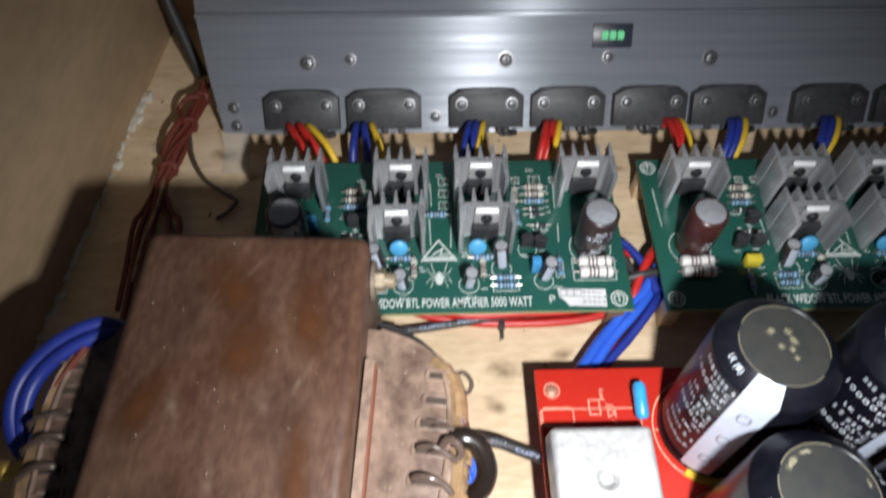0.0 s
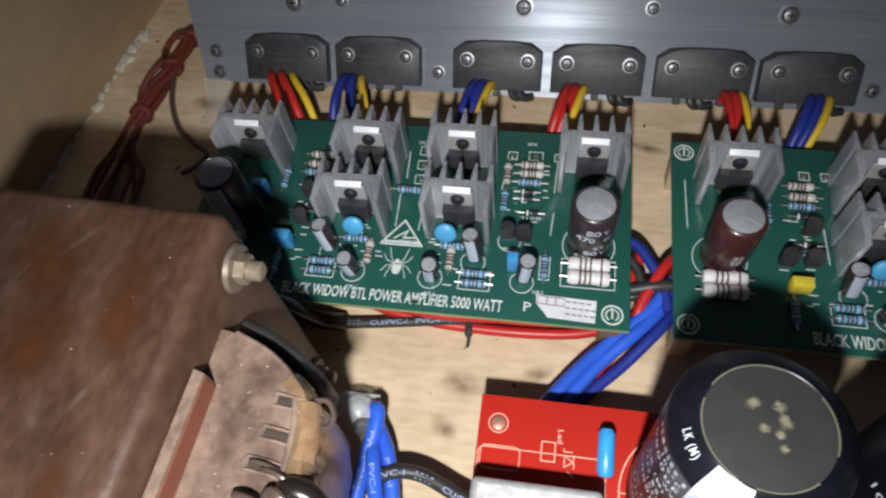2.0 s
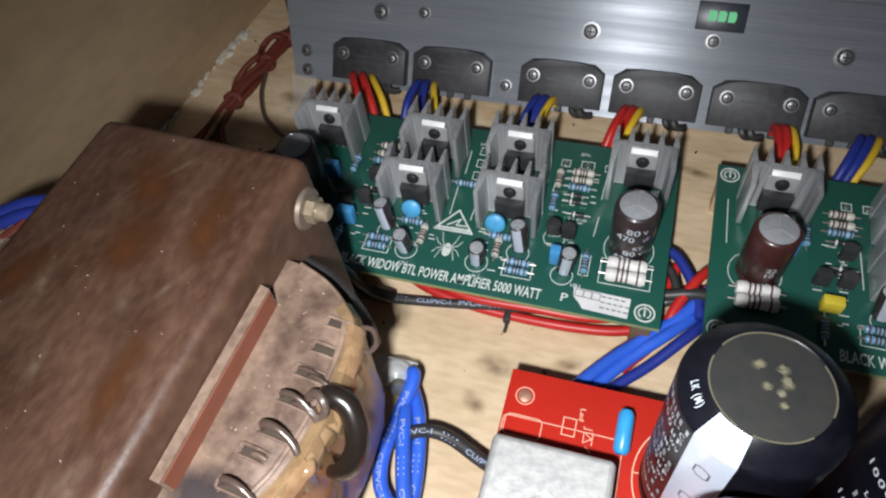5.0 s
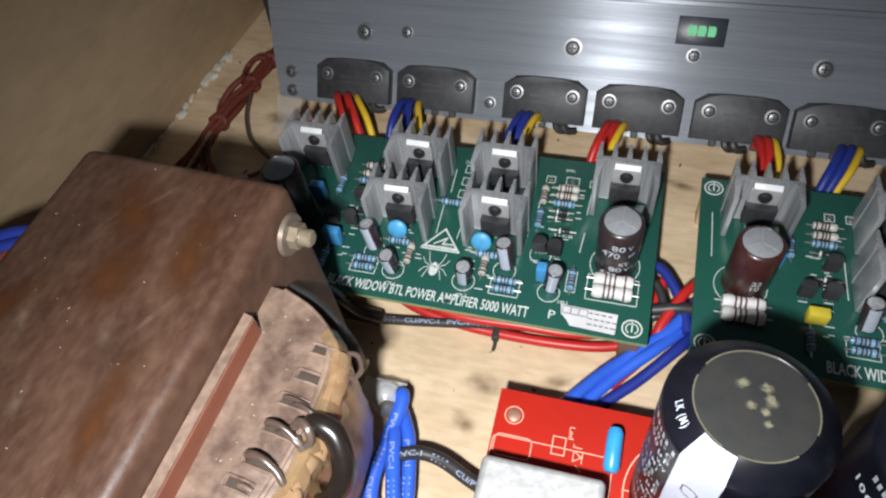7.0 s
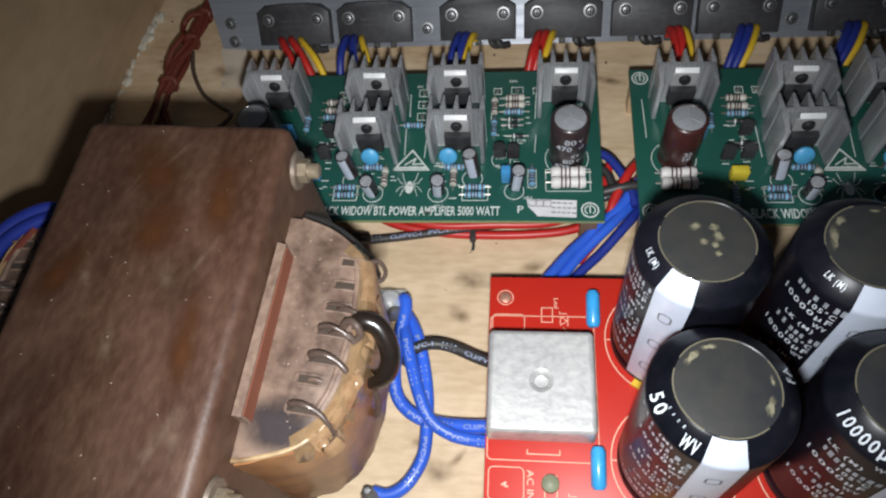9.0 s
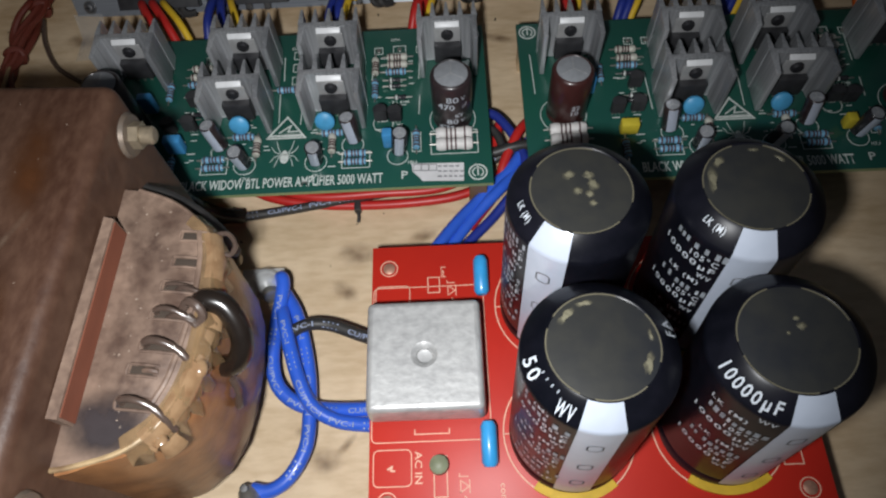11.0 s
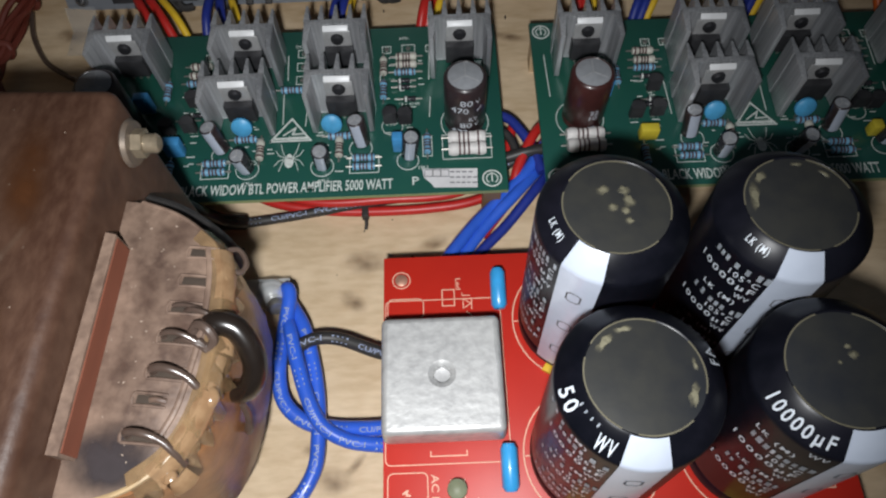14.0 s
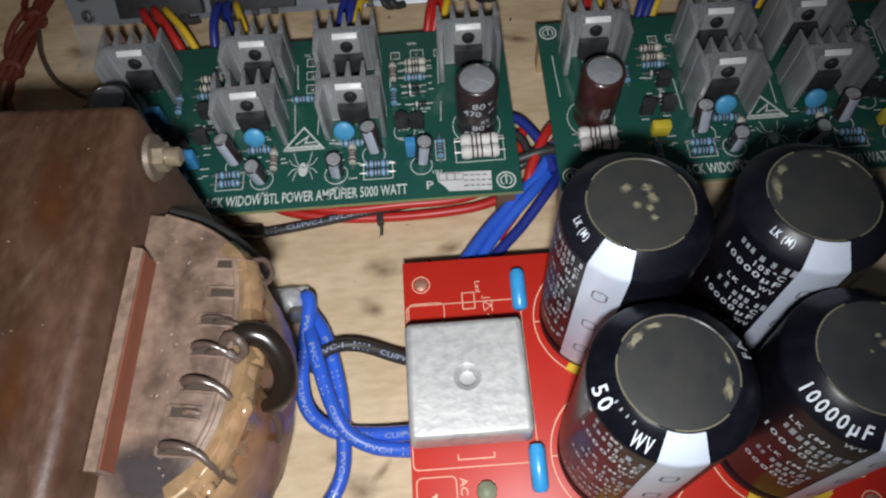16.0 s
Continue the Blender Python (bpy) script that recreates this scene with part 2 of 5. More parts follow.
def finish(bm, smooth):
    for v in bm.verts:
        v.co *= CM
    me = bpy.data.meshes.new("mesh")
    bmesh.ops.recalc_face_normals(bm, faces=bm.faces[:])
    bm.to_mesh(me)
    bm.free()
    if smooth:
        for p in me.polygons:
            p.use_smooth = True
        me.set_sharp_from_angle(angle=radians(38))
    return me


def part(name, bm, material, parent, label="", smooth=True, at=(0, 0, 0), turn=0.0):
    """One mesh under a thing or part; bm may also be a mesh that is shared."""
    me = bm if isinstance(bm, bpy.types.Mesh) else finish(bm, smooth)
    if not me.materials:
        me.materials.append(material)
    ob = new(name, me)
    ob.parent = parent
    ob.matrix_basis = pose(at[0] * CM, at[1] * CM, at[2] * CM, 0, 0, turn)
    if label:
        ob["label"] = label
    return ob


def solo(name, bm, material, label, category, group="", kind="", smooth=True, at=(0, 0, 0), turn=0.0):
    me = bm if isinstance(bm, bpy.types.Mesh) else finish(bm, smooth)
    if not me.materials:
        me.materials.append(material)
    ob = new(name, me)
    ob.matrix_basis = pose(at[0] * CM, at[1] * CM, at[2] * CM, 0, 0, turn)
    return tagged(ob, label, category, group, kind)


def B():
    return bmesh.new()


def box(bm, x0, x1, y0, y1, z0, z1, bevel=0.0, seg=2, m=None):
    new_bm = bmesh.new()
    r = bmesh.ops.create_cube(new_bm, size=1)
    for v in r["verts"]:
        v.co = Vector((x0 + (v.co.x + 0.5) * (x1 - x0), y0 + (v.co.y + 0.5) * (y1 - y0), z0 + (v.co.z + 0.5) * (z1 - z0)))
    if bevel:
        bmesh.ops.bevel(new_bm, geom=new_bm.edges[:], offset=bevel, segments=seg, affect="EDGES", profile=0.5)
    return merge(bm, new_bm, m)


def merge(bm, other, m=None):
    if m is not None:
        other.transform(m)
    vs = [bm.verts.new(v.co) for v in other.verts]
    other.verts.index_update()
    for f in other.faces:
        bm.faces.new([vs[v.index] for v in f.verts])
    other.free()
    return bm


def lathe(bm, profile, seg=24, m=None):
    """Turns (radius, height) pairs round z."""
    o = bmesh.new()
    rings = []
    for r, z in profile:
        if r < 1e-5:
            rings.append([o.verts.new((0, 0, z))])
        else:
            rings.append([o.verts.new((r * math.cos(2 * math.pi * k / seg), r * math.sin(2 * math.pi * k / seg), z)) for k in range(seg)])
    for a, b in zip(rings, rings[1:]):
        for k in range(seg):
            p, q = a[k % len(a)], a[(k + 1) % len(a)]
            s, t = b[(k + 1) % len(b)], b[k % len(b)]
            f = [v for i, v in enumerate((p, q, s, t)) if v not in (p, q, s, t)[:i]]
            if len(f) > 2:
                o.faces.new(f)
    return merge(bm, o, m)


def cyl(bm, x, y, z, r, h, seg=20, bevel=0.0, m=None):
    e = bevel or min(r, h) * 0.08
    prof = [(0, 0), (r - e, 0), (r, e), (r, h - e), (r - e, h), (0, h)]
    t = Matrix.Translation((x, y, z))
    return lathe(bm, prof, seg, t if m is None else m @ t)


def lying(x, y, z, turn):
    """A frame whose z runs along the table at the given turn from x."""
    return Matrix.Translation((x, y, z)) @ Matrix.Rotation(radians(turn), 4, "Z") @ Matrix.Rotation(radians(90), 4, "Y")


def prism(bm, poly, z0, z1, m=None):
    o = bmesh.new()
    lo = [o.verts.new((x, y, z0)) for x, y in poly]
    hi = [o.verts.new((x, y, z1)) for x, y in poly]
    o.faces.new(lo[::-1])
    o.faces.new(hi)
    for k in range(len(poly)):
        j = (k + 1) % len(poly)
        o.faces.new((lo[k], lo[j], hi[j], hi[k]))
    return merge(bm, o, m)


def spline(pts, n=8):
    pts = [Vector(p) for p in pts]
    ext = [2 * pts[0] - pts[1]] + pts + [2 * pts[-1] - pts[-2]]
    out = []
    for a, b, c, d in zip(ext, ext[1:], ext[2:], ext[3:]):
        for k in range(n):
            t = k / n
            out.append(0.5 * (2 * b + (c - a) * t + (2 * a - 5 * b + 4 * c - d) * t * t + (3 * b - a - 3 * c + d) * t ** 3))
    return out + [pts[-1]]


def tube(bm, pts, r, seg=10, n=8):
    """A round wire along a smooth line through the points."""
    line = spline(pts, n) if len(pts) > 2 else [Vector(p) for p in pts]
    up = Vector((0.13, 0.21, 1)).normalized()
    rings = []
    for i, p in enumerate(line):
        d = (line[min(i + 1, len(line) - 1)] - line[max(i - 1, 0)]).normalized()
        u = up - d * up.dot(d)
        u = u.normalized() if u.length > 1e-4 else d.orthogonal().normalized()
        up = u
        w = d.cross(u)
        rings.append([bm.verts.new(p + (u * math.cos(2 * math.pi * k / seg) + w * math.sin(2 * math.pi * k / seg)) * r) for k in range(seg)])
    for a, b in zip(rings, rings[1:]):
        for k in range(seg):
            bm.faces.new((a[k], a[(k + 1) % seg], b[(k + 1) % seg], b[k]))
    bm.faces.new(rings[0][::-1])
    bm.faces.new(rings[-1])
    return bm


def arc_bar(bm, cx, cy, z, r, w, a0, a1, h=0.012, seg=28):
    """A flat printed arc round (cx, cy)."""
    pts = [radians(a0 + (a1 - a0) * k / seg) for k in range(seg + 1)]
    for a, b in zip(pts, pts[1:]):
        quad = [(cx + q * math.cos(s), cy + q * math.sin(s)) for q, s in ((r, a), (r + w, a), (r + w, b), (r, b))]
        prism(bm, quad, z, z + h)
    return bm


def line_bar(bm, pts, z, w, h=0.012):
    for i, ((x0, y0), (x1, y1)) in enumerate(zip(pts, pts[1:])):
        z += 0.002 if i % 2 else -0.002 if i else 0
        d = Vector((x1 - x0, y1 - y0))
        if d.length < 1e-6:
            continue
        d.normalize()
        s = Vector((-d.y, d.x)) * w / 2
        e = d * w / 2
        prism(bm, [(x0 - e.x + s.x, y0 - e.y + s.y), (x0 - e.x - s.x, y0 - e.y - s.y), (x1 + e.x - s.x, y1 + e.y - s.y), (x1 + e.x + s.x, y1 + e.y + s.y)], z, z + h)
    return bm


def frame_bar(bm, x0, x1, y0, y1, z, w):
    return line_bar(bm, [(x0, y0), (x1, y0), (x1, y1), (x0, y1), (x0, y0)], z, w)


def letters(words, width, height, bold=0.0, gap=1.0):
    """Words as a flat mesh in cm, from the origin to the right, of that width and capital height."""
    cu = bpy.data.curves.new("words", "FONT")
    cu.body, cu.size, cu.extrude, cu.resolution_u, cu.offset = words, 1.0, 0.0, 2, bold
    cu.space_character = gap
    ob = bpy.data.objects.new("words", cu)
    scene.collection.objects.link(ob)
    bpy.context.view_layer.update()
    me = bpy.data.meshes.new_from_object(ob.evaluated_get(bpy.context.evaluated_depsgraph_get()))
    bpy.data.objects.remove(ob)
    bm = bmesh.new()
    bm.from_mesh(me)
    bpy.data.meshes.remove(me)
    x0, x1 = min(v.co.x for v in bm.verts), max(v.co.x for v in bm.verts)
    y0, y1 = min(v.co.y for v in bm.verts), max(v.co.y for v in bm.verts)
    for v in bm.verts:
        v.co = Vector(((v.co.x - x0) * width / (x1 - x0), (v.co.y - y0) * height / (y1 - y0), 0))
    return bm


def moved(bm, m):
    bm.transform(m)
    return bm


def curl(bm, radius):
    """Bends a flat print in the x-z plane round an upright can: x runs along the girth, y is height."""
    for v in bm.verts:
        a = v.co.x / radius
        v.co = Vector((radius * math.sin(a), -radius * math.cos(a), v.co.y))
    return bm


# ---- the setting ----
bm = B()
box(bm, -22, 42, -16, 34, -1.2, 0)
solo("floor", bm, WOOD, "pale plywood base board with dark stains", "floor", kind="structure", smooth=False)
bm = B()
box(bm, -1.4, 0, -26, 22, -1.2, 12.5, 0.05)
solo("wall_left", bm, WALLWOOD, "raw brown wooden side wall of the cabinet", "wall", kind="structure", at=(-14.2, 22.6, 0), turn=-6.0)
bm = B()
box(bm, -18, 40, 29.5, 31, 0, 12.5, 0.05)
solo("wall_back", bm, WALLWOOD, "raw wooden back wall behind the metal plate", "wall", kind="structure")
bm = B()
box(bm, 38, 39.4, -12, 29.4, 0, 12.5, 0.05)
solo("wall_right", bm, WALLWOOD, "raw wooden side wall of the cabinet", "wall", kind="structure")

# glue bead along the foot of the left wall
rng = random.Random(3)
bm = B()
for k in range(150):
    y = rng.uniform(9.0, 24.5)
    x = -14.2 - (22.6 - y) * 0.105 + rng.gauss(0.02, 0.12)
    s = rng.uniform(0.05, 0.2) * (1.4 if y > 20 else 0.8)
    o = bmesh.new()
    bmesh.ops.create_icosphere(o, subdivisions=1, radius=s)
    for v in o.verts:
        v.co *= rng.uniform(0.7, 1.25)
    merge(bm, o, Matrix.Translation((x, y, rng.uniform(0, 0.12))) @ Matrix.Diagonal((1, 1.5, 0.6, 1)))
solo("glue_bead", bm, WHITEGLUE, "crumbly white glue bead along the wall foot", "glue", kind="stuff")
bm = B()
for k in range(70):
    x, y = rng.uniform(-13.5, 8), rng.uniform(9.5, 25)
    if k > 55:
        x, y = rng.uniform(0.4, 8.2), rng.uniform(0.5, 11.5)
    s = rng.uniform(0.02, 0.07)
    o = bmesh.new()
    bmesh.ops.create_icosphere(o, subdivisions=1, radius=s)
    for v in o.verts:
        v.co *= rng.uniform(0.6, 1.3)
    merge(bm, o, Matrix.Translation((x, y, 0.01)) @ Matrix.Rotation(rng.uniform(0, 3), 4, "Z") @ Matrix.Diagonal((1.8, 0.8, 0.4, 1)))
solo("crumbs", bm, CRUMBSHADE, "scattered dark crumbs and wood chips", "dirt", kind="stuff")

# ---- the leaning aluminium plate: local x along it, y up its slope, z out of its face ----
LEAN_BACK = Matrix.Translation((0, 20.64, 0)) @ Matrix.Rotation(radians(90 - 35.1), 4, "X")


def on_plate(x, s, out=0.0):
    return LEAN_BACK @ Matrix.Translation((x, s, out))


def screw(r, h):
    """A round-headed screw with a cross slot; returns head and slot."""
    head = lathe(B(), [(r * 1.35, 0), (r * 1.35, h * 0.18), (r, h * 0.2), (r, h * 0.6), (r * 0.75, h * 0.9), (r * 0.3, h), (0, h)], 16)
    slot = B()
    box(slot, -r * 0.55, r * 0.55, -r * 0.12, r * 0.12, h * 0.93, h * 1.03)
    box(slot, -r * 0.12, r * 0.12, -r * 0.55, r * 0.55, h * 0.93, h * 1.03)
    return head, slot


SCREW_BIG, SLOT_BIG = [finish(b, True) for b in screw(0.27, 0.3)]
SCREW_MED, SLOT_MED = [finish(b, True) for b in screw(0.2, 0.24)]
for me, m in ((SCREW_BIG, STEEL), (SLOT_BIG, DARKSTEEL), (SCREW_MED, STEEL), (SLOT_MED, DARKSTEEL)):
    me.materials.append(m)


def put_screw(parent, m, big=True, dark=False):
    ob = part("screw", SCREW_BIG if big else SCREW_MED, STEEL, parent, "shiny zinc-plated round-head screw")
    ob.matrix_basis = Matrix.Translation(m.translation * CM) @ m.to_3x3().to_4x4()
    sl = part("slot", SLOT_BIG if big else SLOT_MED, DARKSTEEL, ob)
    return ob


plate = thing("heatsink_plate", (0, 20.64, 0), "leaning brushed aluminium heatsink plate with screws", "heatsink")
PM = LEAN_BACK.copy()
PM.translation = (0, 0, 0)


def plated(x, s, out=0.0):
    return PM @ Matrix.Translation((x, s, out))


bm = B()
prism(bm, [(-9.5, 0.98), (-8.4, 0.9), (36, 0.82), (36, 5.85), (-10.1, 5.85), (-9.85, 3.3)], -0.25, 0, PM)
def brushed(ob):
    """Marks the slope as the direction in which highlights run across the brushing."""
    me = ob.data
    uv = me.uv_layers.new(name="brush")
    for lp in me.loops:
        co = me.vertices[lp.vertex_index].co
        uv.data[lp.index].uv = (co.z * 1.4 + 0.3 * co.y, co.x)
    return ob


brushed(part("plate", bm, ALU, plate, smooth=False))
bm = B()
box(bm, -10.1, 36, 5.85, 6.05, -0.25, 0.22, 0.06, m=PM)
box(bm, -10.1, 36, 6.05, 9.5, -0.25, -0.02, 0.03, m=PM)
brushed(part("upper_fold", bm, ALU, plate, "folded upper edge of the plate", smooth=True))
bm = B()
box(bm, -9.8, 35.9, 1.32, 2.3, 0.01, 1.5, 0.03)
part("batten", bm, WOOD, plate, "plain wooden batten under the plate")
put_screw(plate, plated(-8.95, 2.1), False)
put_screw(plate, plated(-8.9, 1.3), False)
for x, s in ((-5.54, 4.0), (3.03, 4.05), (11.95, 4.04), (20.6, 4.04)):
    put_screw(plate, plated(x, s), True)
for x, s in ((-3.7, 4.12), (7.49, 4.12), (-0.05, 1.63), (15.15, 1.63)):
    put_screw(plate, plated(x, s), False)

tape = thing("clear_tape", (-9.0, 20.5, 0.02), "strip of clear adhesive tape holding the plate's end", "tape")
bm = B()
for p, q in (((-1.0, 0.004), (0.2, 0.03)), ((0.2, 0.03), (0.62, 0.92))):
    bm.faces.new([bm.verts.new(v) for v in ((-0.62, *p), (0.55, *p), (0.58, *q), (-0.6, *q))])
bmesh.ops.remove_doubles(bm, verts=bm.verts[:], dist=0.05)
ret = bmesh.ops.extrude_face_region(bm, geom=bm.faces[:])
bmesh.ops.translate(bm, verts=[v for v in ret["geom"] if isinstance(v, bmesh.types.BMVert)], vec=(0, -0.01, 0.015))
part("strip", bm, CLEARTAPE, tape)

# ---- power transistors screwed to the plate ----
def transistor():
    w, h = 1.63, 0.86
    body = B()
    poly = [(-w, -h), (w, -h), (w, h - 0.35), (w - 0.42, h - 0.05), (0.6, h), (-0.6, h), (-w + 0.42, h - 0.05), (-w, h - 0.35)]
    o = B()
    prism(o, poly, 0, 0.5)
    bmesh.ops.bevel(o, geom=[e for e in o.edges if e.verts[0].co.z > 0.4 and e.verts[1].co.z > 0.4], offset=0.06, segments=2, affect="EDGES", profile=0.5)
    return o


TRANS_BODY = finish(transistor(), True)
TRANS_BODY.materials.append(EPOXY)
TRANS_LEADS = finish(box(B(), -0.13, 0.13, -1.12, -0.8, 0.1, 0.34, 0.04), False)
TRANS_LEADS.materials.append(BLACKW)
bm = B()
for row, (a, b) in enumerate(((-0.55, 0.55), (-0.45, 0.35))):
    x = a
    while x < b:
        box(bm, x, x + 0.1, 0.1 - row * 0.24, 0.2 - row * 0.24, 0.5, 0.506)
        x += 0.15
TRANS_PRINT = finish(bm, False)
TRANS_PRINT.materials.append(FAINT)
CENTRES = (-5.9, -2.3, 2.2, 5.8, 9.45, 12.95, 17.5, 21.2)
KINDS = ("rry", "bby", "bby", "rry", "rry", "bby", "bby", "oor")
for cx, kinds in zip(CENTRES, KINDS):
    tr = thing("power_transistor", (0, 0, 0), "black two-screw power transistor on the aluminium plate", "transistor", "transistors on the plate")
    m = on_plate(cx, 2.02)
    tr.matrix_basis = Matrix.Translation(m.translation * CM) @ m.to_3x3().to_4x4()
    part("body", TRANS_BODY, EPOXY, tr)
    for k in (-0.75, 0, 0.75):
        part("lead", TRANS_LEADS, BLACKW, tr, "black sleeved lead", at=(k, 0, 0))
    part("marking", TRANS_PRINT, INK, tr, "faint grey moulded marking")
    for k in (-1.1, 1.1):
        s = part("screw", SCREW_MED, STEEL, tr, "shiny round-head screw", at=(k, 0.22, 0.5))
        part("slot", SLOT_MED, DARKSTEEL, s)
    # black shrink sleeves bent aside under the body
    away = -1 if cx in (-2.3,) else 1
    for k in range(2):
        x0 = 0.55 * away * (1 if cx != 9.45 else -0.6) + 0.3 * k * away
        bm = tube(B(), [(x0, -0.75, 0.25), (x0 + 0.05 * away, -1.0, 0.34), (x0 + 0.22 * away, -1.14, 0.3), (x0 + 0.5 * away, -1.12, 0.16)], 0.15, 8, 5)
        part("lead_sleeve", bm, BLACKW, tr, "black shrink sleeve on a lead")
    # its three wires, arching over to the board
    for k, c in enumerate(kinds):
        w = {"r": RED, "b": NAVY, "y": YELLOWW, "o": ORANGEW}[c]
        word = {"r": "red", "b": "dark blue", "y": "yellow", "o": "orange"}[c]
        if c == "y":
            r = 0.14
        else:
            r = 0.17
        x0 = cx - 0.32 + 0.3 * k
        side = -0.45 if cx in (2.2, 5.8, 12.95, 17.5) else 0.55
        if cx == 9.45:
            side, x0 = 0.1, cx + 0.75 + 0.27 * k
        if cx == -2.3:
            side, x0 = -0.1 + 0.35 * k, cx - 1.2 + 0.3 * k
        if cx == 12.95:
            side, x0 = -0.7, cx + 0.1 + 0.3 * k
        if cx == 17.5:
            side, x0 = -0.9, cx - 0.3 + 0.3 * k
        if cx == 5.8:
            x0 = cx - 0.95 + 0.28 * k
        if cx == 2.2:
            side, x0 = -0.35, cx - 0.75 + 0.3 * k
        if cx == -5.9:
            side, x0 = 1.0 + 0.15 * k, cx - 0.6 + 0.42 * k
        a = on_plate(x0, 1.15, 0.28).translation
        top = (x0 + side * 0.25, 20.45, 1.75 + 0.06 * (k % 2))
        mid = (x0 + side * 0.75, 19.55, 1.75)
        end = (x0 + side * 1.15 - 0.05 * k, 18.85, 1.2)
        bm = tube(B(), [tuple(a), (x0, 21.0, 1.45), top, mid, end, (end[0] + 0.1 * side, 18.2, 0.7)], r)
        solo("transistor_wire", bm, w, word + " insulated wire soldered to a power transistor", "wire", "transistor wires")

# maker's plate stuck to the aluminium
lab = thing("name_plate", (0, 0, 0), "small black plate with green block letters as plain shapes", "plate")
m = on_plate(6.75, 4.5, 0.004)
lab.matrix_basis = Matrix.Translation(m.translation * CM) @ m.to_3x3().to_4x4()
bm = B()
box(bm, 0, 1.72, 0, 1.0, 0, 0.06, 0.02)
part("backing", bm, BLACKPLATE, lab)
bm = B()
for k in range(3):
    x = 0.4 + k * 0.34
    o = B()
    prism(o, [(x, 0.33), (x + 0.25, 0.33), (x + 0.28, 0.45), (x + 0.28, 0.62), (x + 0.22, 0.7), (x, 0.7)], 0.062, 0.072)
    merge(bm, o)
part("emblem", bm, GREENINK, lab, "green block shapes", smooth=False)


# ---- green amplifier boards ----
GZ = 1.79
Y0 = 11.5


def silk_z():
    return GZ + 0.004


def res_mesh(length, r, bands, col, bandcol=BAND):
    body = lathe(B(), [(0, 0), (r * 0.8, 0), (r, r * 0.5), (r, length * 0.22), (r * 0.86, length * 0.28), (r * 0.86, length * 0.72), (r, length * 0.78), (r, length - r * 0.5), (r * 0.8, length), (0, length)], 12, Matrix.Translation((0, 0, -length / 2)))
    made = []
    for f in bands:
        rr = r * (1.03 if f < 0.22 or f > 0.78 else 0.9)
        made.append((lathe(B(), [(rr * 0.9, f * length - 0.03), (rr, f * length - 0.03), (rr, f * length + 0.03), (rr * 0.9, f * length + 0.03)], 12, Matrix.Translation((0, 0, -length / 2))), bandcol))
    ld = B()
    lathe(ld, [(0, -length / 2 - 0.22), (0.03, -length / 2 - 0.22), (0.03, length / 2 + 0.22), (0, length / 2 + 0.22)], 6)
    out = []
    for b, m in ((body, col), (ld, TIN), *made):
        me = finish(b, True)
        me.materials.append(m)
        out.append(me)
    return out


RES_BLUE = res_mesh(0.72, 0.13, (0.12, 0.35, 0.5, 0.65, 0.88), BLUERES)
RES_TAN = res_mesh(0.72, 0.14, (0.12, 0.36, 0.5, 0.64), TANRES)
RES_WHITE = res_mesh(1.22, 0.235, (0.3, 0.42, 0.54, 0.8), WHITECER)
RES_DIODE = res_mesh(0.42, 0.1, (0.2,), DIODE, SILK)


def resistor(parent, kit, x, y, turn=0, z=0.14, name="resistor", label="small banded resistor"):
    m = lying(x, y, GZ + z, turn)
    ob = part(name, kit[0], None, parent, label)
    ob.matrix_basis = Matrix.Translation(m.translation * CM) @ m.to_3x3().to_4x4()
    part("lead", kit[1], None, ob)
    for me in kit[2:]:
        part("colour_band", me, None, ob)
    return ob


def sink_meshes():
    w, top = 1.03, GZ + 1.95
    plate_ = prism(B(), [(-w, 0.1), (-w, -0.95), (-w + 0.16, -0.98), (-w + 0.22, -0.1), (w - 0.22, -0.1), (w - 0.16, -0.98), (w, -0.95), (w, 0.1)], GZ + 0.03, top)
    bmesh.ops.bevel(plate_, geom=plate_.edges[:], offset=0.025, segments=2, affect="EDGES", profile=0.5)
    fin = prism(B(), [(-0.1, 0.08), (0.1, 0.08), (0.035, 0.74), (-0.035, 0.74)], GZ + 0.03, top - 0.015)
    tab = B()
    box(tab, -0.46, 0.46, -0.24, -0.16, GZ + 0.95, GZ + 1.68, 0.03)
    body = B()
    box(body, -0.48, 0.48, -0.5, -0.11, GZ + 0.25, GZ + 1.05, 0.05)
    scr = lathe(B(), [(0.22, 0), (0.22, 0.06), (0.17, 0.14), (0, 0.17)], 12, Matrix.Translation((0, -0.24, GZ + 1.4)) @ Matrix.Rotation(radians(90), 4, "X"))
    # white chip tilted at the lamp, painted in for the metal tab's glint
    pad = B()
    box(pad, -0.42, 0.42, -0.02, 0.02, -0.1, 0.1, 0.015, m=Matrix.Translation((0, -0.24, GZ + 1.86)) @ Matrix.Rotation(radians(-48), 4, "X"))
    leads = B()
    for k in (-0.25, 0, 0.25):
        box(leads, k - 0.04, k + 0.04, -0.34, -0.28, GZ, GZ + 0.4)
    out = []
    for b, m in ((plate_, FIN), (tab, TABM), (body, EPOXY), (scr, DARKSTEEL), (leads, TIN), (pad, TABGLINT), (fin, FIN)):
        me = finish(b, True)
        me.materials.append(m)
        out.append(me)
    return out


SINK = sink_meshes()


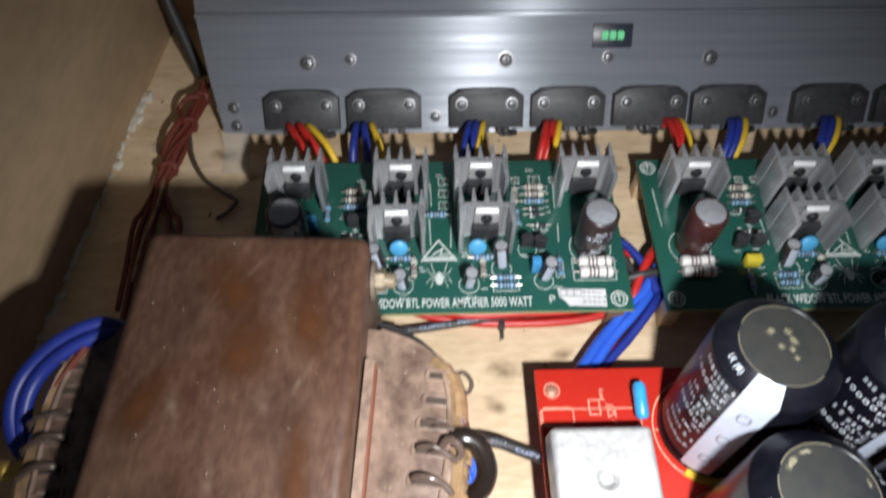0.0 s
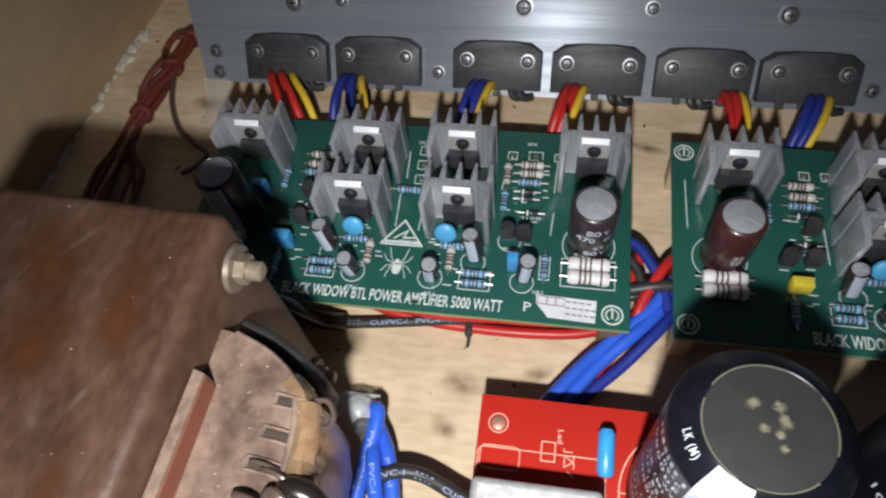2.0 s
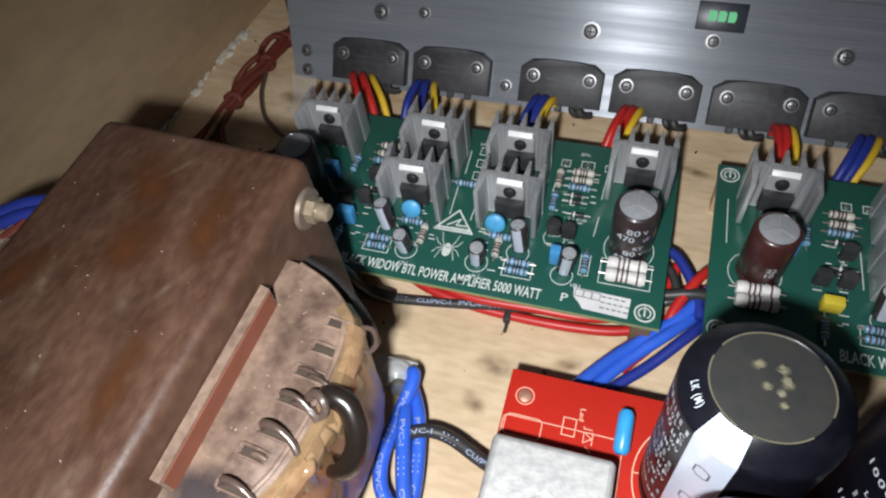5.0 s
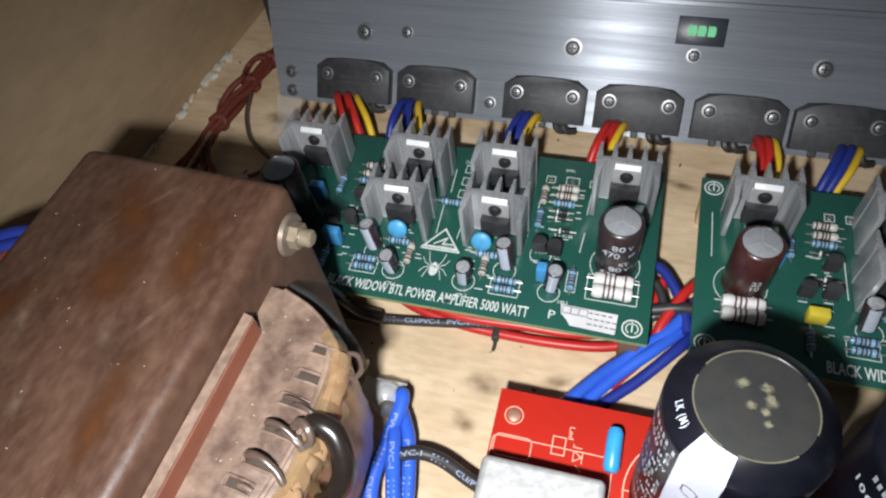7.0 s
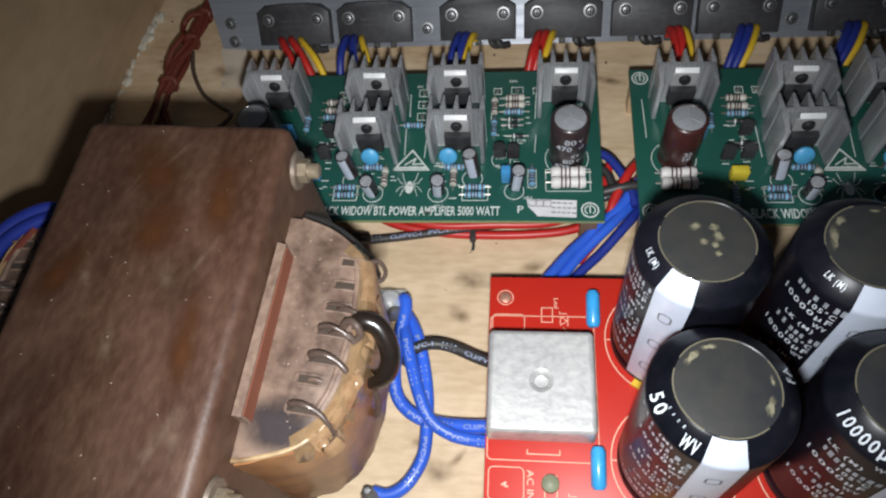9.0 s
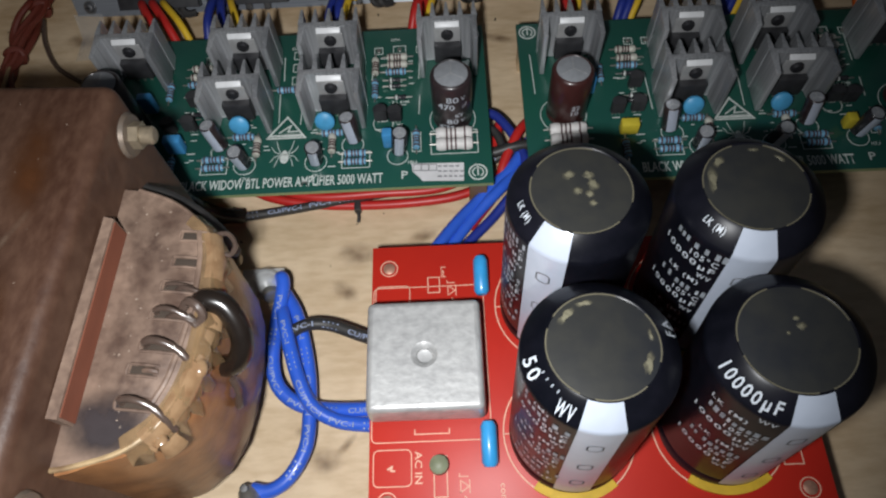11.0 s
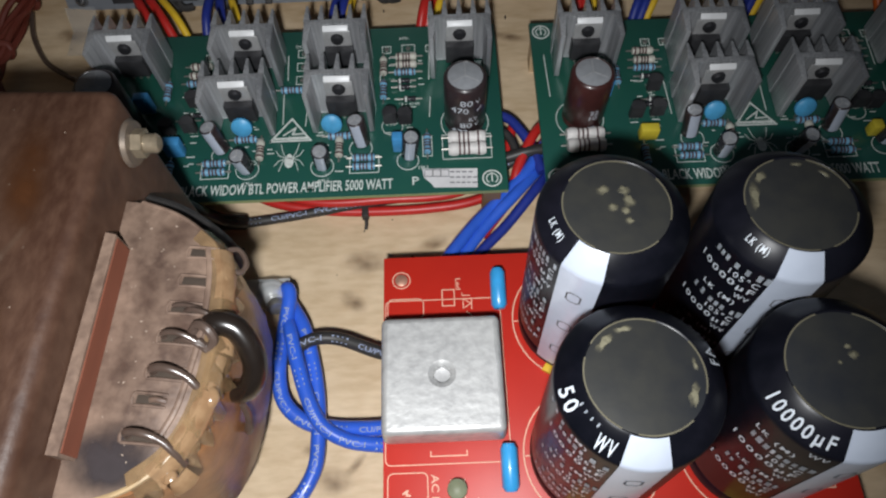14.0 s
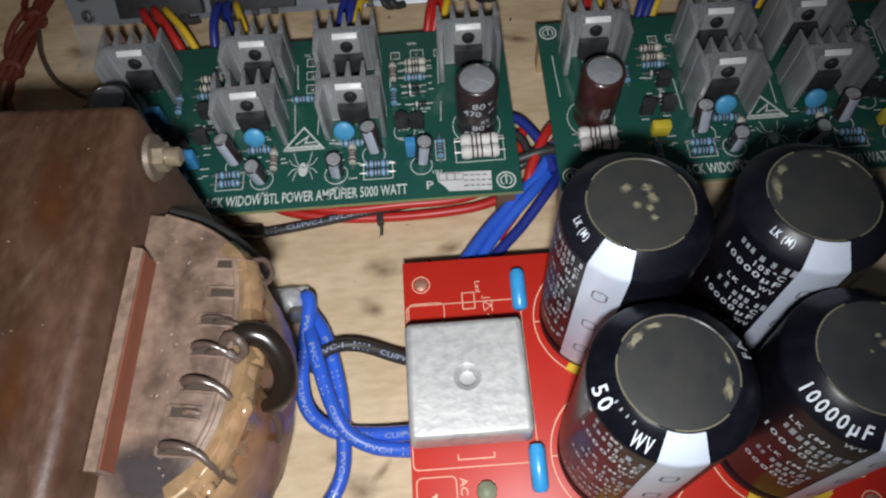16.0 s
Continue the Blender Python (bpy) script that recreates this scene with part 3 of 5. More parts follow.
def heat_sink(parent, x, y, turn=0.0):
    s = part("heat_sink", SINK[0], None, parent, "finned aluminium heat sink with a black transistor", at=(x, y, 0), turn=turn)
    part("transistor_tab", SINK[1], None, s, "shiny metal tab")
    part("transistor_body", SINK[2], None, s, "black transistor body")
    part("screw", SINK[3], None, s)
    part("lead_row", SINK[4], None, s)
    part("tab_glint", SINK[5], None, s, "white chip painted in as the glint on the tab")
    for k in range(5):
        part("fin", SINK[6], None, s, at=(-0.95 + k * 0.475, 0, 0))


def can(parent, x, y, r, h, sleeve, top=CANTOP, lean=(0, 0), name="electrolytic_capacitor", label="small sleeved electrolytic capacitor", stripe=None, prints=()):
    m = Matrix.Translation((x, y, GZ)) @ Matrix.Rotation(radians(lean[0]), 4, "X") @ Matrix.Rotation(radians(lean[1]), 4, "Y")
    e = r * 0.16
    b = lathe(B(), [(0, 0.02), (r * 0.9, 0.02), (r, e), (r, r * 0.35), (r * 0.95, r * 0.42), (r, r * 0.5), (r, h - e), (r - e * 0.6, h - e * 0.2), (r * 0.82, h), (r * 0.8, h - 0.015)], 24, m)
    ob = part(name, b, sleeve, parent, label)
    t = lathe(B(), [(r * 0.82, h - 0.02), (r * 0.78, h - 0.005), (0, h - 0.005)], 24, m)
    part("can_top", t, top, ob, "bare aluminium top")
    v = B()
    for a in (90, 210, 330):
        o = B()
        box(o, 0, r * 0.68, -0.01, 0.01, h - 0.005, h + 0.002)
        merge(v, o, m @ Matrix.Rotation(radians(a), 4, "Z"))
    part("vent_score", v, TABM, ob)
    if stripe:
        s = B()
        for k in range(6):
            a0, a1 = -125 + k * 11, -125 + (k + 1) * 11
            q = [(rr * math.cos(radians(a)), rr * math.sin(radians(a))) for rr, a in ((r * 0.99, a0), (r * 1.012, a0), (r * 1.012, a1), (r * 0.99, a1))]
            prism(s, q, e * 1.5, h - e * 0.8, m)
        part("stripe", s, stripe, ob, "pale polarity stripe")
    for words, width, size, x0, z0 in prints:
        bm = letters(words, width, size, 0.01)
        bmesh.ops.subdivide_edges(bm, edges=bm.edges[:], cuts=1)
        moved(bm, Matrix.Translation((x0, z0, 0)))
        curl(bm, r * 1.012)
        part("print", moved(bm, m), CAPPRINT, ob, "pale printed rating")
    return ob


def amp_board(second):
    th = thing("amplifier_board", (0, Y0, 0), "green amplifier circuit board crowded with components" if not second else "second green amplifier board partly behind big capacitors", "circuit board", "amplifier boards")
    P = lambda y: y - Y0
    bm = B()
    box(bm, -7.2, 7.05, 0, 7.05, GZ - 0.16, GZ, 0.01)
    board = part("board", bm, PCB, th, "glossy green board")
    bm = B()
    box(bm, -7.19, 7.04, -0.012, -0.002, GZ - 0.15, GZ - 0.01)
    part("board_edge", bm, PCBEDGE, th, "pale fibreglass edge", smooth=False)
    for x, y in ((-6.8, 0.45), (6.55, 0.45), (-6.8, 6.6), (6.6, 6.6)):
        bm = box(B(), x - 0.3, x + 0.3, y - 0.3, y + 0.3, 0, GZ - 0.162, 0.03)
        part("standoff", bm, WOOD if second else POST, th, "square wooden stand-off")
        bm = B()
        arc_bar(bm, x, y, silk_z(), 0.27, 0.05, 0, 360)
        arc_bar(bm, x, y, silk_z(), 0.16, 0.04, -60, 240)
        line_bar(bm, [(x, y - 0.1), (x, y + 0.22)], silk_z(), 0.05)
        part("hole_print", bm, SILK, th, smooth=False)
    # title and small prints
    bm = moved(letters("BLACK WIDOW BTL POWER AMPLIFIER 5000 WATT", 6.95 if second else 6.85, 0.4, 0.014), Matrix.Translation((-3.45 if second else -3.5, P(11.7), silk_z() + 0.006)))
    part("title_print", bm, SILK, th, "white printed title", smooth=False)
    for words, w, h, x, y in (("47U", 0.36, 0.14, -1.55, 12.02), ("47U", 0.36, 0.14, 0.9, 12.02), ("10U", 0.3, 0.13, 4.2, 12.4), ("SPK", 0.36, 0.13, 3.6, 17.95), ("DC", 0.24, 0.14, -0.1, 17.75), ("100U/50V", 0.75, 0.13, -2.95, 12.88), ("100U/50V", 0.75, 0.13, 2.05, 12.88), ("3 x 4148", 0.62, 0.12, 3.65, 15.0), ("P", 0.22, 0.3, 3.98, 11.82)):
        part("value_print", moved(letters(words, w, h, 0.01), Matrix.Translation((x, P(y), silk_z() + 0.006))), SILK, th, smooth=False)
    bm = B()
    z = silk_z()
    # warning triangle and the emblem below it, as plain shapes
    line_bar(bm, [(-0.72, P(13.72)), (0.62, P(13.72)), (-0.05, P(14.62)), (-0.72, P(13.72))], z, 0.06)
    line_bar(bm, [(-0.3, P(13.95)), (0.1, P(14.25)), (0.0, P(13.98)), (0.35, P(14.0))], z, 0.05)
    line_bar(bm, [(-0.6, P(13.82)), (0.5, P(13.82))], z, 0.08)
    for cy, rx, ry in ((12.86, 0.15, 0.2), (13.1, 0.09, 0.1)):
        o = prism(B(), [(rx * math.cos(a * 0.524), ry * math.sin(a * 0.524)) for a in range(12)], z, z + 0.012)
        merge(bm, o, Matrix.Translation((-0.05, P(cy), 0)))
    for sd in (-1, 1):
        for knee, foot in (((0.22, 0.26), (0.3, 0.58)), ((0.34, 0.14), (0.46, 0.34)), ((0.34, -0.06), (0.48, -0.26)), ((0.22, -0.14), (0.32, -0.46))):
            line_bar(bm, [(-0.05 + sd * 0.08, P(13.02)), (-0.05 + sd * knee[0], P(13.0) + knee[1]), (-0.05 + sd * foot[0], P(13.0) + foot[1])], z, 0.022)
    for k in range(9):
        line_bar(bm, [(-0.1 + k * 0.07, P(13.77)), (-0.1 + k * 0.07, P(13.9))], z + 0.003, 0.02)
    # outlines round parts
    for x0, x1, y0, y1 in ((-2.9, -2.0, 12.35, 13.0), (1.95, 2.9, 12.35, 13.0), (5.0, 6.6, 12.75, 13.7), (3.0, 3.3, 17.35, 17.65), (3.7, 4.15, 17.35, 17.7), (4.55, 4.85, 17.35, 17.65), (-3.3, -3.0, 17.3, 17.6), (-2.65, -2.35, 17.3, 17.6), (0.0, 0.4, 17.3, 17.65), (0.0, 0.4, 16.7, 17.05), (0.0, 0.4, 16.1, 16.45), (4.35, 4.65, 12.9, 13.7)):
        frame_bar(bm, x0, x1, P(y0), P(y1), z, 0.026)
    for x, y0, y1 in ((-2.75, 14.3, 15.9), (-0.35, 14.4, 15.8), (0.42, 14.3, 15.8), (2.92, 16.0, 17.2), (4.62, 16.1, 17.3), (-0.3, 16.3, 17.4), (-3.4, 14.2, 15.0), (4.6, 14.5, 15.3), (-6.75, 15.2, 17.0)):
        line_bar(bm, [(x, P(y0)), (x + 0.16 * (-1 if x < 0 else 1) * 0.3, P(y1))], z, 0.03)
    for x, y, r in ((5.78, 14.2, 0.78), (-5.85, 14.2, 0.78), (-1.4, 12.65, 0.36), (1.05, 12.65, 0.36), (3.85, 12.75, 0.34), (3.35, 14.15, 0.34), (-2.25, 13.25, 0.36), (2.3, 13.3, 0.36)):
        arc_bar(bm, x, P(y), z, r, 0.026, 0, 360, seg=24)
    rnd = random.Random(5)
    for k in range(60):
        x, y = rnd.choice([(-3.4, 15.5), (3.7, 16), (-1.3, 13.3), (1.3, 13.3), (3.6, 14.6), (-3.6, 14)])
        x += rnd.uniform(-0.6, 0.6)
        y += rnd.uniform(-1.2, 1.2)
        line_bar(bm, [(x, P(y)), (x + rnd.uniform(0.08, 0.25), P(y))], z, 0.035)
    part("outline_print", bm, SILK, th, "white printed outlines", smooth=False)
    # solder pads
    bm = B()
    for x, y in ((0.2, 17.47), (0.2, 16.87), (0.2, 16.27), (3.15, 17.5), (3.92, 17.52), (4.7, 17.5), (-3.15, 17.45), (-2.5, 17.45)):
        part("solder_pad", cyl(B(), x, P(y), GZ, 0.09, 0.04, 8), TIN, th)
    # heat sinks
    for x, y, a in ((-5.5, 17.0, 0), (-1.45, 17.0, -1), (1.62, 17.05, 0), (5.72, 17.05, 0), (-1.6, 14.88, 1), (1.74, 14.93, -1)):
        heat_sink(th, x, P(y), a)
    # large cans
    pr = (("80", 0.42, 0.27, -0.2, 1.62), ("V", 0.17, 0.18, 0.3, 1.66), ("470", 0.58, 0.27, -0.5, 1.26), ("µF", 0.2, 0.18, 0.36, 1.28), ("KY", 0.3, 0.18, 0.1, 0.86), ("80", 0.4, 0.25, -0.2, 0.54), ("V", 0.16, 0.17, 0.28, 0.56), ("470", 0.56, 0.25, -0.5, 0.2))
    if second:
        for x in (-5.78, 5.78):
            can(th, x, P(14.25), 0.68, 2.3, SMALLCAPR, label="maroon electrolytic capacitor with printed rating", prints=(("22", 0.3, 0.2, 0.0, 1.0), ("10", 0.26, 0.2, 0.02, 0.74), ("22", 0.3, 0.2, 0.0, 0.2)))
    else:
        for x in (-5.5, 5.78):
            can(th, x, P(14.25), 0.68, 2.6 if x < 0 else 2.3, SMALLCAP, label="dark brown electrolytic capacitor with printed rating", stripe=STRIPE if x < 0 else None, prints=pr if x > 0 else ())
    # small cans
    can(th, -1.42, P(12.72), 0.27, 0.95, DIODE, lean=(8, -4), stripe=STRIPE)
    can(th, 1.05, P(12.75), 0.27, 0.95, DIODE, lean=(8, 4), stripe=STRIPE)
    can(th, -2.3, P(13.5), 0.28, 1.15, SMALLCAP, lean=(-4, -8), stripe=STRIPE)
    can(th, 2.35, P(13.55), 0.28, 1.15, SMALLCAP, lean=(-4, -6), stripe=STRIPE)
    can(th, 3.9, P(13.0), 0.27, 1.1, DIODE, lean=(4, 6), stripe=STRIPE)
    # discs in front of the heat sinks
    for x in (-1.55, 1.4):
        m = Matrix.Translation((x, P(13.95), GZ + 0.55)) @ Matrix.Rotation(radians(70), 4, "X")
        bm = lathe(B(), [(0, -0.15), (0.24, -0.13), (0.34, -0.05), (0.34, 0.05), (0.24, 0.13), (0, 0.15)], 18, m)
        d = part("disc_capacitor", bm, BLUEDISC, th, "light blue disc capacitor")
        bm = B()
        for k in (-0.12, 0.12):
            box(bm, x + k - 0.03, x + k + 0.03, P(13.93), P(13.99), GZ, GZ + 0.4)
        part("lead", bm, TIN, d)
    # film box capacitors
    for x, y, yellow in ((-3.75, 13.35, True), (3.55, 13.2, second)):
        bm = B()
        w = 0.3 if x < 0 else 0.17
        box(bm, x - w, x + w, P(y) - 0.17, P(y) + 0.17, GZ + 0.08, GZ + (0.6 if second else 0.8), 0.05)
        part("film_capacitor", bm, YELLOW if second else BLUEBOX, th, "yellow box film capacitor" if second else "blue box film capacitor")
    bm = B()
    box(bm, -5.2, -4.7, P(15.0), P(15.3), GZ + 0.08, GZ + 0.9, 0.05)
    part("film_capacitor", bm, BLUEBOX, th, "blue box film capacitor")
    # small black transistors
    for x, y in ((3.3, 14.2), (3.8, 14.15), (-3.35, 14.15), (-4.05, 14.1), (-3.3, 15.2)):
        o = B()
        prism(o, [(0.24 * math.cos(radians(a)), 0.24 * math.sin(radians(a))) for a in range(-30, 211, 24)], GZ + 0.25, GZ + 0.75, Matrix.Translation((x, P(y), 0)))
        t = part("small_transistor", o, EPOXY, th, "small black transistor")
        bm = B()
        for k in (-0.12, 0, 0.12):
            box(bm, x + k - 0.025, x + k + 0.025, P(y) + 0.02, P(y) + 0.07, GZ, GZ + 0.26)
        part("lead", bm, TIN, t)
    # resistors
    for x, y in ((-2.45, 12.85), (-2.45, 12.52), (2.42, 12.85), (2.42, 12.52), (3.8, 16.35), (-3.4, 16.2), (-0.1, 15.75), (-1.5, 13.75), (1.6, 13.75)):
        resistor(th, RES_BLUE, x, P(y))
    for x, y in ((3.85, 17.05), (3.85, 16.7), (-3.35, 16.95), (-3.35, 16.55)):
        resistor(th, RES_TAN, x, P(y))
    for x, y in ((3.05, 16.65), (-1.0, 13.3), (1.6, 13.3)):
        resistor(th, RES_TAN, x, P(y), 90)
    for x, y in ((3.05, 15.6), (4.5, 13.3), (-4.4, 15.9), (-3.9, 12.6)):
        resistor(th, RES_BLUE, x, P(y), 90)
    for y in (13.42, 12.98):
        for x in (5.8, -5.8):
            resistor(th, RES_WHITE, x, P(y), 0, 0.24, label="large white ceramic resistor")
    for x, y in ((3.75, 16.0), (3.75, 15.72), (3.95, 15.2), (-3.4, 15.85), (-3.55, 14.65), (-3.3, 14.85)):
        resistor(th, RES_DIODE, x, P(y), 0, 0.1, "diode", "small black diode")
    return th


first_board = amp_board(False)
second_board = amp_board(True)
second_board.matrix_basis = pose(15.47 * CM, (Y0 - 0.1) * CM, 0, 0, 0, -0.4)

# sticker on the first board
st = thing("sticker", (5.2, 12.02, GZ + 0.016), "torn white paper sticker with grey printed marks", "sticker", turn=-2.5)
bm = B()
prism(bm, [(-0.85, 0.02), (-0.62, -0.2), (-0.5, -0.36), (0.88, -0.36), (0.88, 0.36), (-0.9, 0.34)], 0, 0.012)
part("paper", bm, PAPER, st, smooth=False)
bm = B()
z = 0.012
for k in range(3):
    frame_bar(bm, -0.82 + k * 0.26, -0.56 + k * 0.26, 0.05, 0.3, z, 0.025)
rnd = random.Random(11)
for row in range(3):
    x = 0.02
    while x < 0.8:
        w = rnd.uniform(0.06, 0.12)
        line_bar(bm, [(x, 0.22 - row * 0.2), (x + w, 0.22 - row * 0.2)], z, 0.045)
        x += w + 0.1
part("marks", bm, INK, st, "grey bars of tiny print", smooth=False)


# ---- red power supply board ----
RZ = 2.09
psu = thing("power_supply_board", (3.1, 0.8, 0), "red power supply circuit board on stand-offs", "circuit board")
bm = B()
box(bm, 0, 12.15, 0, 8.3, RZ - 0.16, RZ, 0.01)
part("board", bm, REDPCB, psu, "glossy red board")
HOLES = ((0.5, 0.75), (0.52, 7.55), (11.5, 0.75), (11.5, 7.55))
for x, y in HOLES:
    part("standoff", cyl(B(), x, y, 0, 0.3, RZ - 0.162, 12), STEEL, psu)
    part("screw_head", lathe(B(), [(0.19, RZ), (0.19, RZ + 0.03), (0.12, RZ + 0.06), (0, RZ + 0.065)], 16, Matrix.Translation((x, y, 0))), COPPER, psu, "tarnished rivet")
    bm = B()
    arc_bar(bm, x, y, RZ + 0.003, 0.24, 0.03, 0, 360)
    part("hole_print", bm, REDSILK, psu, smooth=False)
bm = B()
z = RZ + 0.003
CAPS = ((5.46, 6.15), (9.36, 6.05), (5.45, 2.42), (9.46, 2.46))


def rounded(x0, x1, y0, y1, r=0.14):
    pts = []
    for cx, cy, a in ((x1 - r, y1 - r, 0), (x0 + r, y1 - r, 90), (x0 + r, y0 + r, 180), (x1 - r, y0 + r, 270)):
        pts += [(cx + r * math.cos(radians(a + k * 30)), cy + r * math.sin(radians(a + k * 30))) for k in range(4)]
    return pts + pts[:1]


for x, y in CAPS:
    arc_bar(bm, x, y, z, 1.76, 0.035, 0, 360, seg=48)
    line_bar(bm, [(x - 1.76, y), (x - 1.6, y)], z, 0.03)
line_bar(bm, rounded(0.06, 3.35, 2.3, 6.9), z, 0.027)
line_bar(bm, rounded(0.12, 1.15, 1.15, 2.1), z, 0.027)
line_bar(bm, rounded(0.12, 1.15, 6.35, 6.95), z, 0.027)
line_bar(bm, [(1.25, 2.62), (1.25, 2.5), (2.2, 2.5), (2.2, 2.62)], z, 0.03)
frame_bar(bm, 1.75, 2.1, 0.85, 1.9, z, 0.03)
frame_bar(bm, 1.7, 2.05, 6.7, 7.2, z, 0.03)
for x, y in ((2.55, 1.1), (2.4, 6.75)):
    line_bar(bm, [(x - 0.1, y - 0.15), (x - 0.1, y + 0.15), (x + 0.12, y), (x - 0.1, y - 0.15)], z, 0.025)
    line_bar(bm, [(x + 0.14, y - 0.16), (x + 0.14, y + 0.16)], z, 0.025)
    line_bar(bm, [(x, y - 0.25), (x + 0.14, y - 0.38)], z, 0.025)
    line_bar(bm, [(x - 0.12, y + 0.32), (x - 0.12, y + 0.25), (x + 0.1, y + 0.25)], z, 0.025)
frame_bar(bm, 11.0, 11.5, 1.35, 1.7, z, 0.03)
line_bar(bm, [(0.52, 1.6), (0.62, 1.66), (0.6, 1.56), (0.68, 1.55)], z, 0.05)
part("outline_print", bm, REDSILK, psu, "pale printed outlines", smooth=False)
DOWN = Matrix.Rotation(radians(-90), 4, "Z")
for words, w, h, x, y in (("AC IN", 0.85, 0.2, 1.24, 2.05), ("Led", 0.36, 0.15, 2.1, 7.55), ("cond 1", 0.75, 0.17, 3.15, 7.8), ("Led", 0.36, 0.16, 2.35, 0.75), ("cond 1", 0.75, 0.17, 3.5, 1.15)):
    bm = moved(letters(words, w, h, 0.01), Matrix.Translation((x, y, z + 0.008)) @ DOWN)
    part("print", bm, REDSILK, psu, "pale printed lettering", smooth=False)

# bridge rectifier on its stilts
bm = B()
o = B()
box(o, 0, 3.2, 0, 3.15, RZ + 0.4, RZ + 1.46, 0.17, 4)
for v in o.verts:
    draw_in = 0.03 * (v.co.z - RZ - 0.4)
    v.co.x += draw_in * (1.6 - v.co.x)
    v.co.y += draw_in * (1.575 - v.co.y)
top = max(o.faces, key=lambda f: (round(f.calc_center_median().z, 3), f.calc_area()))
rim_edges = list(top.edges)
HZ = top.calc_center_median().z
o.faces.remove(top)
rings = []
for r, depth in ((0.36, 0.0), (0.34, 0.012), (0.24, 0.07), (0.21, 0.11), (0.2, 0.42)):
    rings.append([o.verts.new((1.6 + r * math.cos(k * math.tau / 24), 1.55 + r * math.sin(k * math.tau / 24), HZ - depth)) for k in range(24)])
for k in range(24):
    for p, q in zip(rings, rings[1:]):
        o.faces.new((p[k - 1], p[k], q[k], q[k - 1]))
mouth = [o.edges.get((rings[0][k - 1], rings[0][k])) for k in range(24)]
bmesh.ops.triangle_fill(o, use_beauty=True, use_dissolve=False, edges=rim_edges + mouth, normal=(0, 0, 1))
bmesh.ops.recalc_face_normals(o, faces=o.faces[:])
bmesh.ops.split_edges(o, edges=rim_edges + mouth)
merge(bm, o)
br = part("bridge_rectifier", bm, BRIDGE, psu, "square zinc bridge rectifier with a countersunk centre hole", at=(0.03, 2.75, 0))
bm = lathe(B(), [(0.21, HZ - 0.26), (0.12, HZ - 0.265), (0, HZ - 0.27)], 24, Matrix.Translation((1.6, 1.55, 0)))
part("hole_floor", bm, TABM, br, "dull grey floor of the hole")
for x, y in ((0.45, 0.5), (2.75, 0.5), (0.45, 2.6), (2.75, 2.6)):
    bm = B()
    box(bm, x - 0.05, x + 0.05, y - 0.3, y + 0.3, RZ, RZ + 0.45)
    part("pin", bm, TIN, br, smooth=False)
bm = B()
box(bm, 0.12, 3.08, 0.12, 3.03, RZ + 0.3, RZ + 0.41, 0.02)
part("resin_base", bm, EPOXY, br, "dark resin underside")

# upright film capacitors and the olive disc
for x, y in ((3.3, 7.0), (3.25, 2.1)):
    bm = B()
    o = lathe(B(), [(0, -0.1), (0.15, -0.08), (0.22, 0.02), (0.22, 0.86), (0.15, 0.98), (0, 1.0)], 16)
    merge(bm, o, Matrix.Translation((x, y - 0.5, RZ + 0.38)) @ Matrix.Rotation(radians(-80), 4, "X") @ Matrix.Diagonal((1, 1.1, 1.1, 1)))
    c = part("film_capacitor", bm, BLUECAP, psu, "bright blue lying film capacitor")
    bm = B()
    box(bm, x - 0.03, x + 0.03, y - 0.42, y - 0.36, RZ, RZ + 0.4)
    box(bm, x - 0.03, x + 0.03, y + 0.12, y + 0.18, RZ, RZ + 0.4)
    part("lead", bm, TIN, c)
bm = lathe(B(), [(0, 0.1), (0.2, 0.12), (0.26, 0.25), (0.25, 0.42), (0.12, 0.5), (0, 0.51)], 14, Matrix.Translation((1.9, 1.62, RZ)))
part("disc_varistor", bm, OLIVE, psu, "small olive green disc")


def shoulder(down):
    """How far the can's shoulder draws in at a depth below its top."""
    steps = ((0.0, 0.7), (0.03, 0.735), (0.40, 0.972), (0.47, 0.995), (0.56, 1.0))
    for (d0, f0), (d1, f1) in zip(steps, steps[1:]):
        if down < d1:
            return f0 + (f1 - f0) * max(down - d0, 0) / (d1 - d0)
    return 1.0


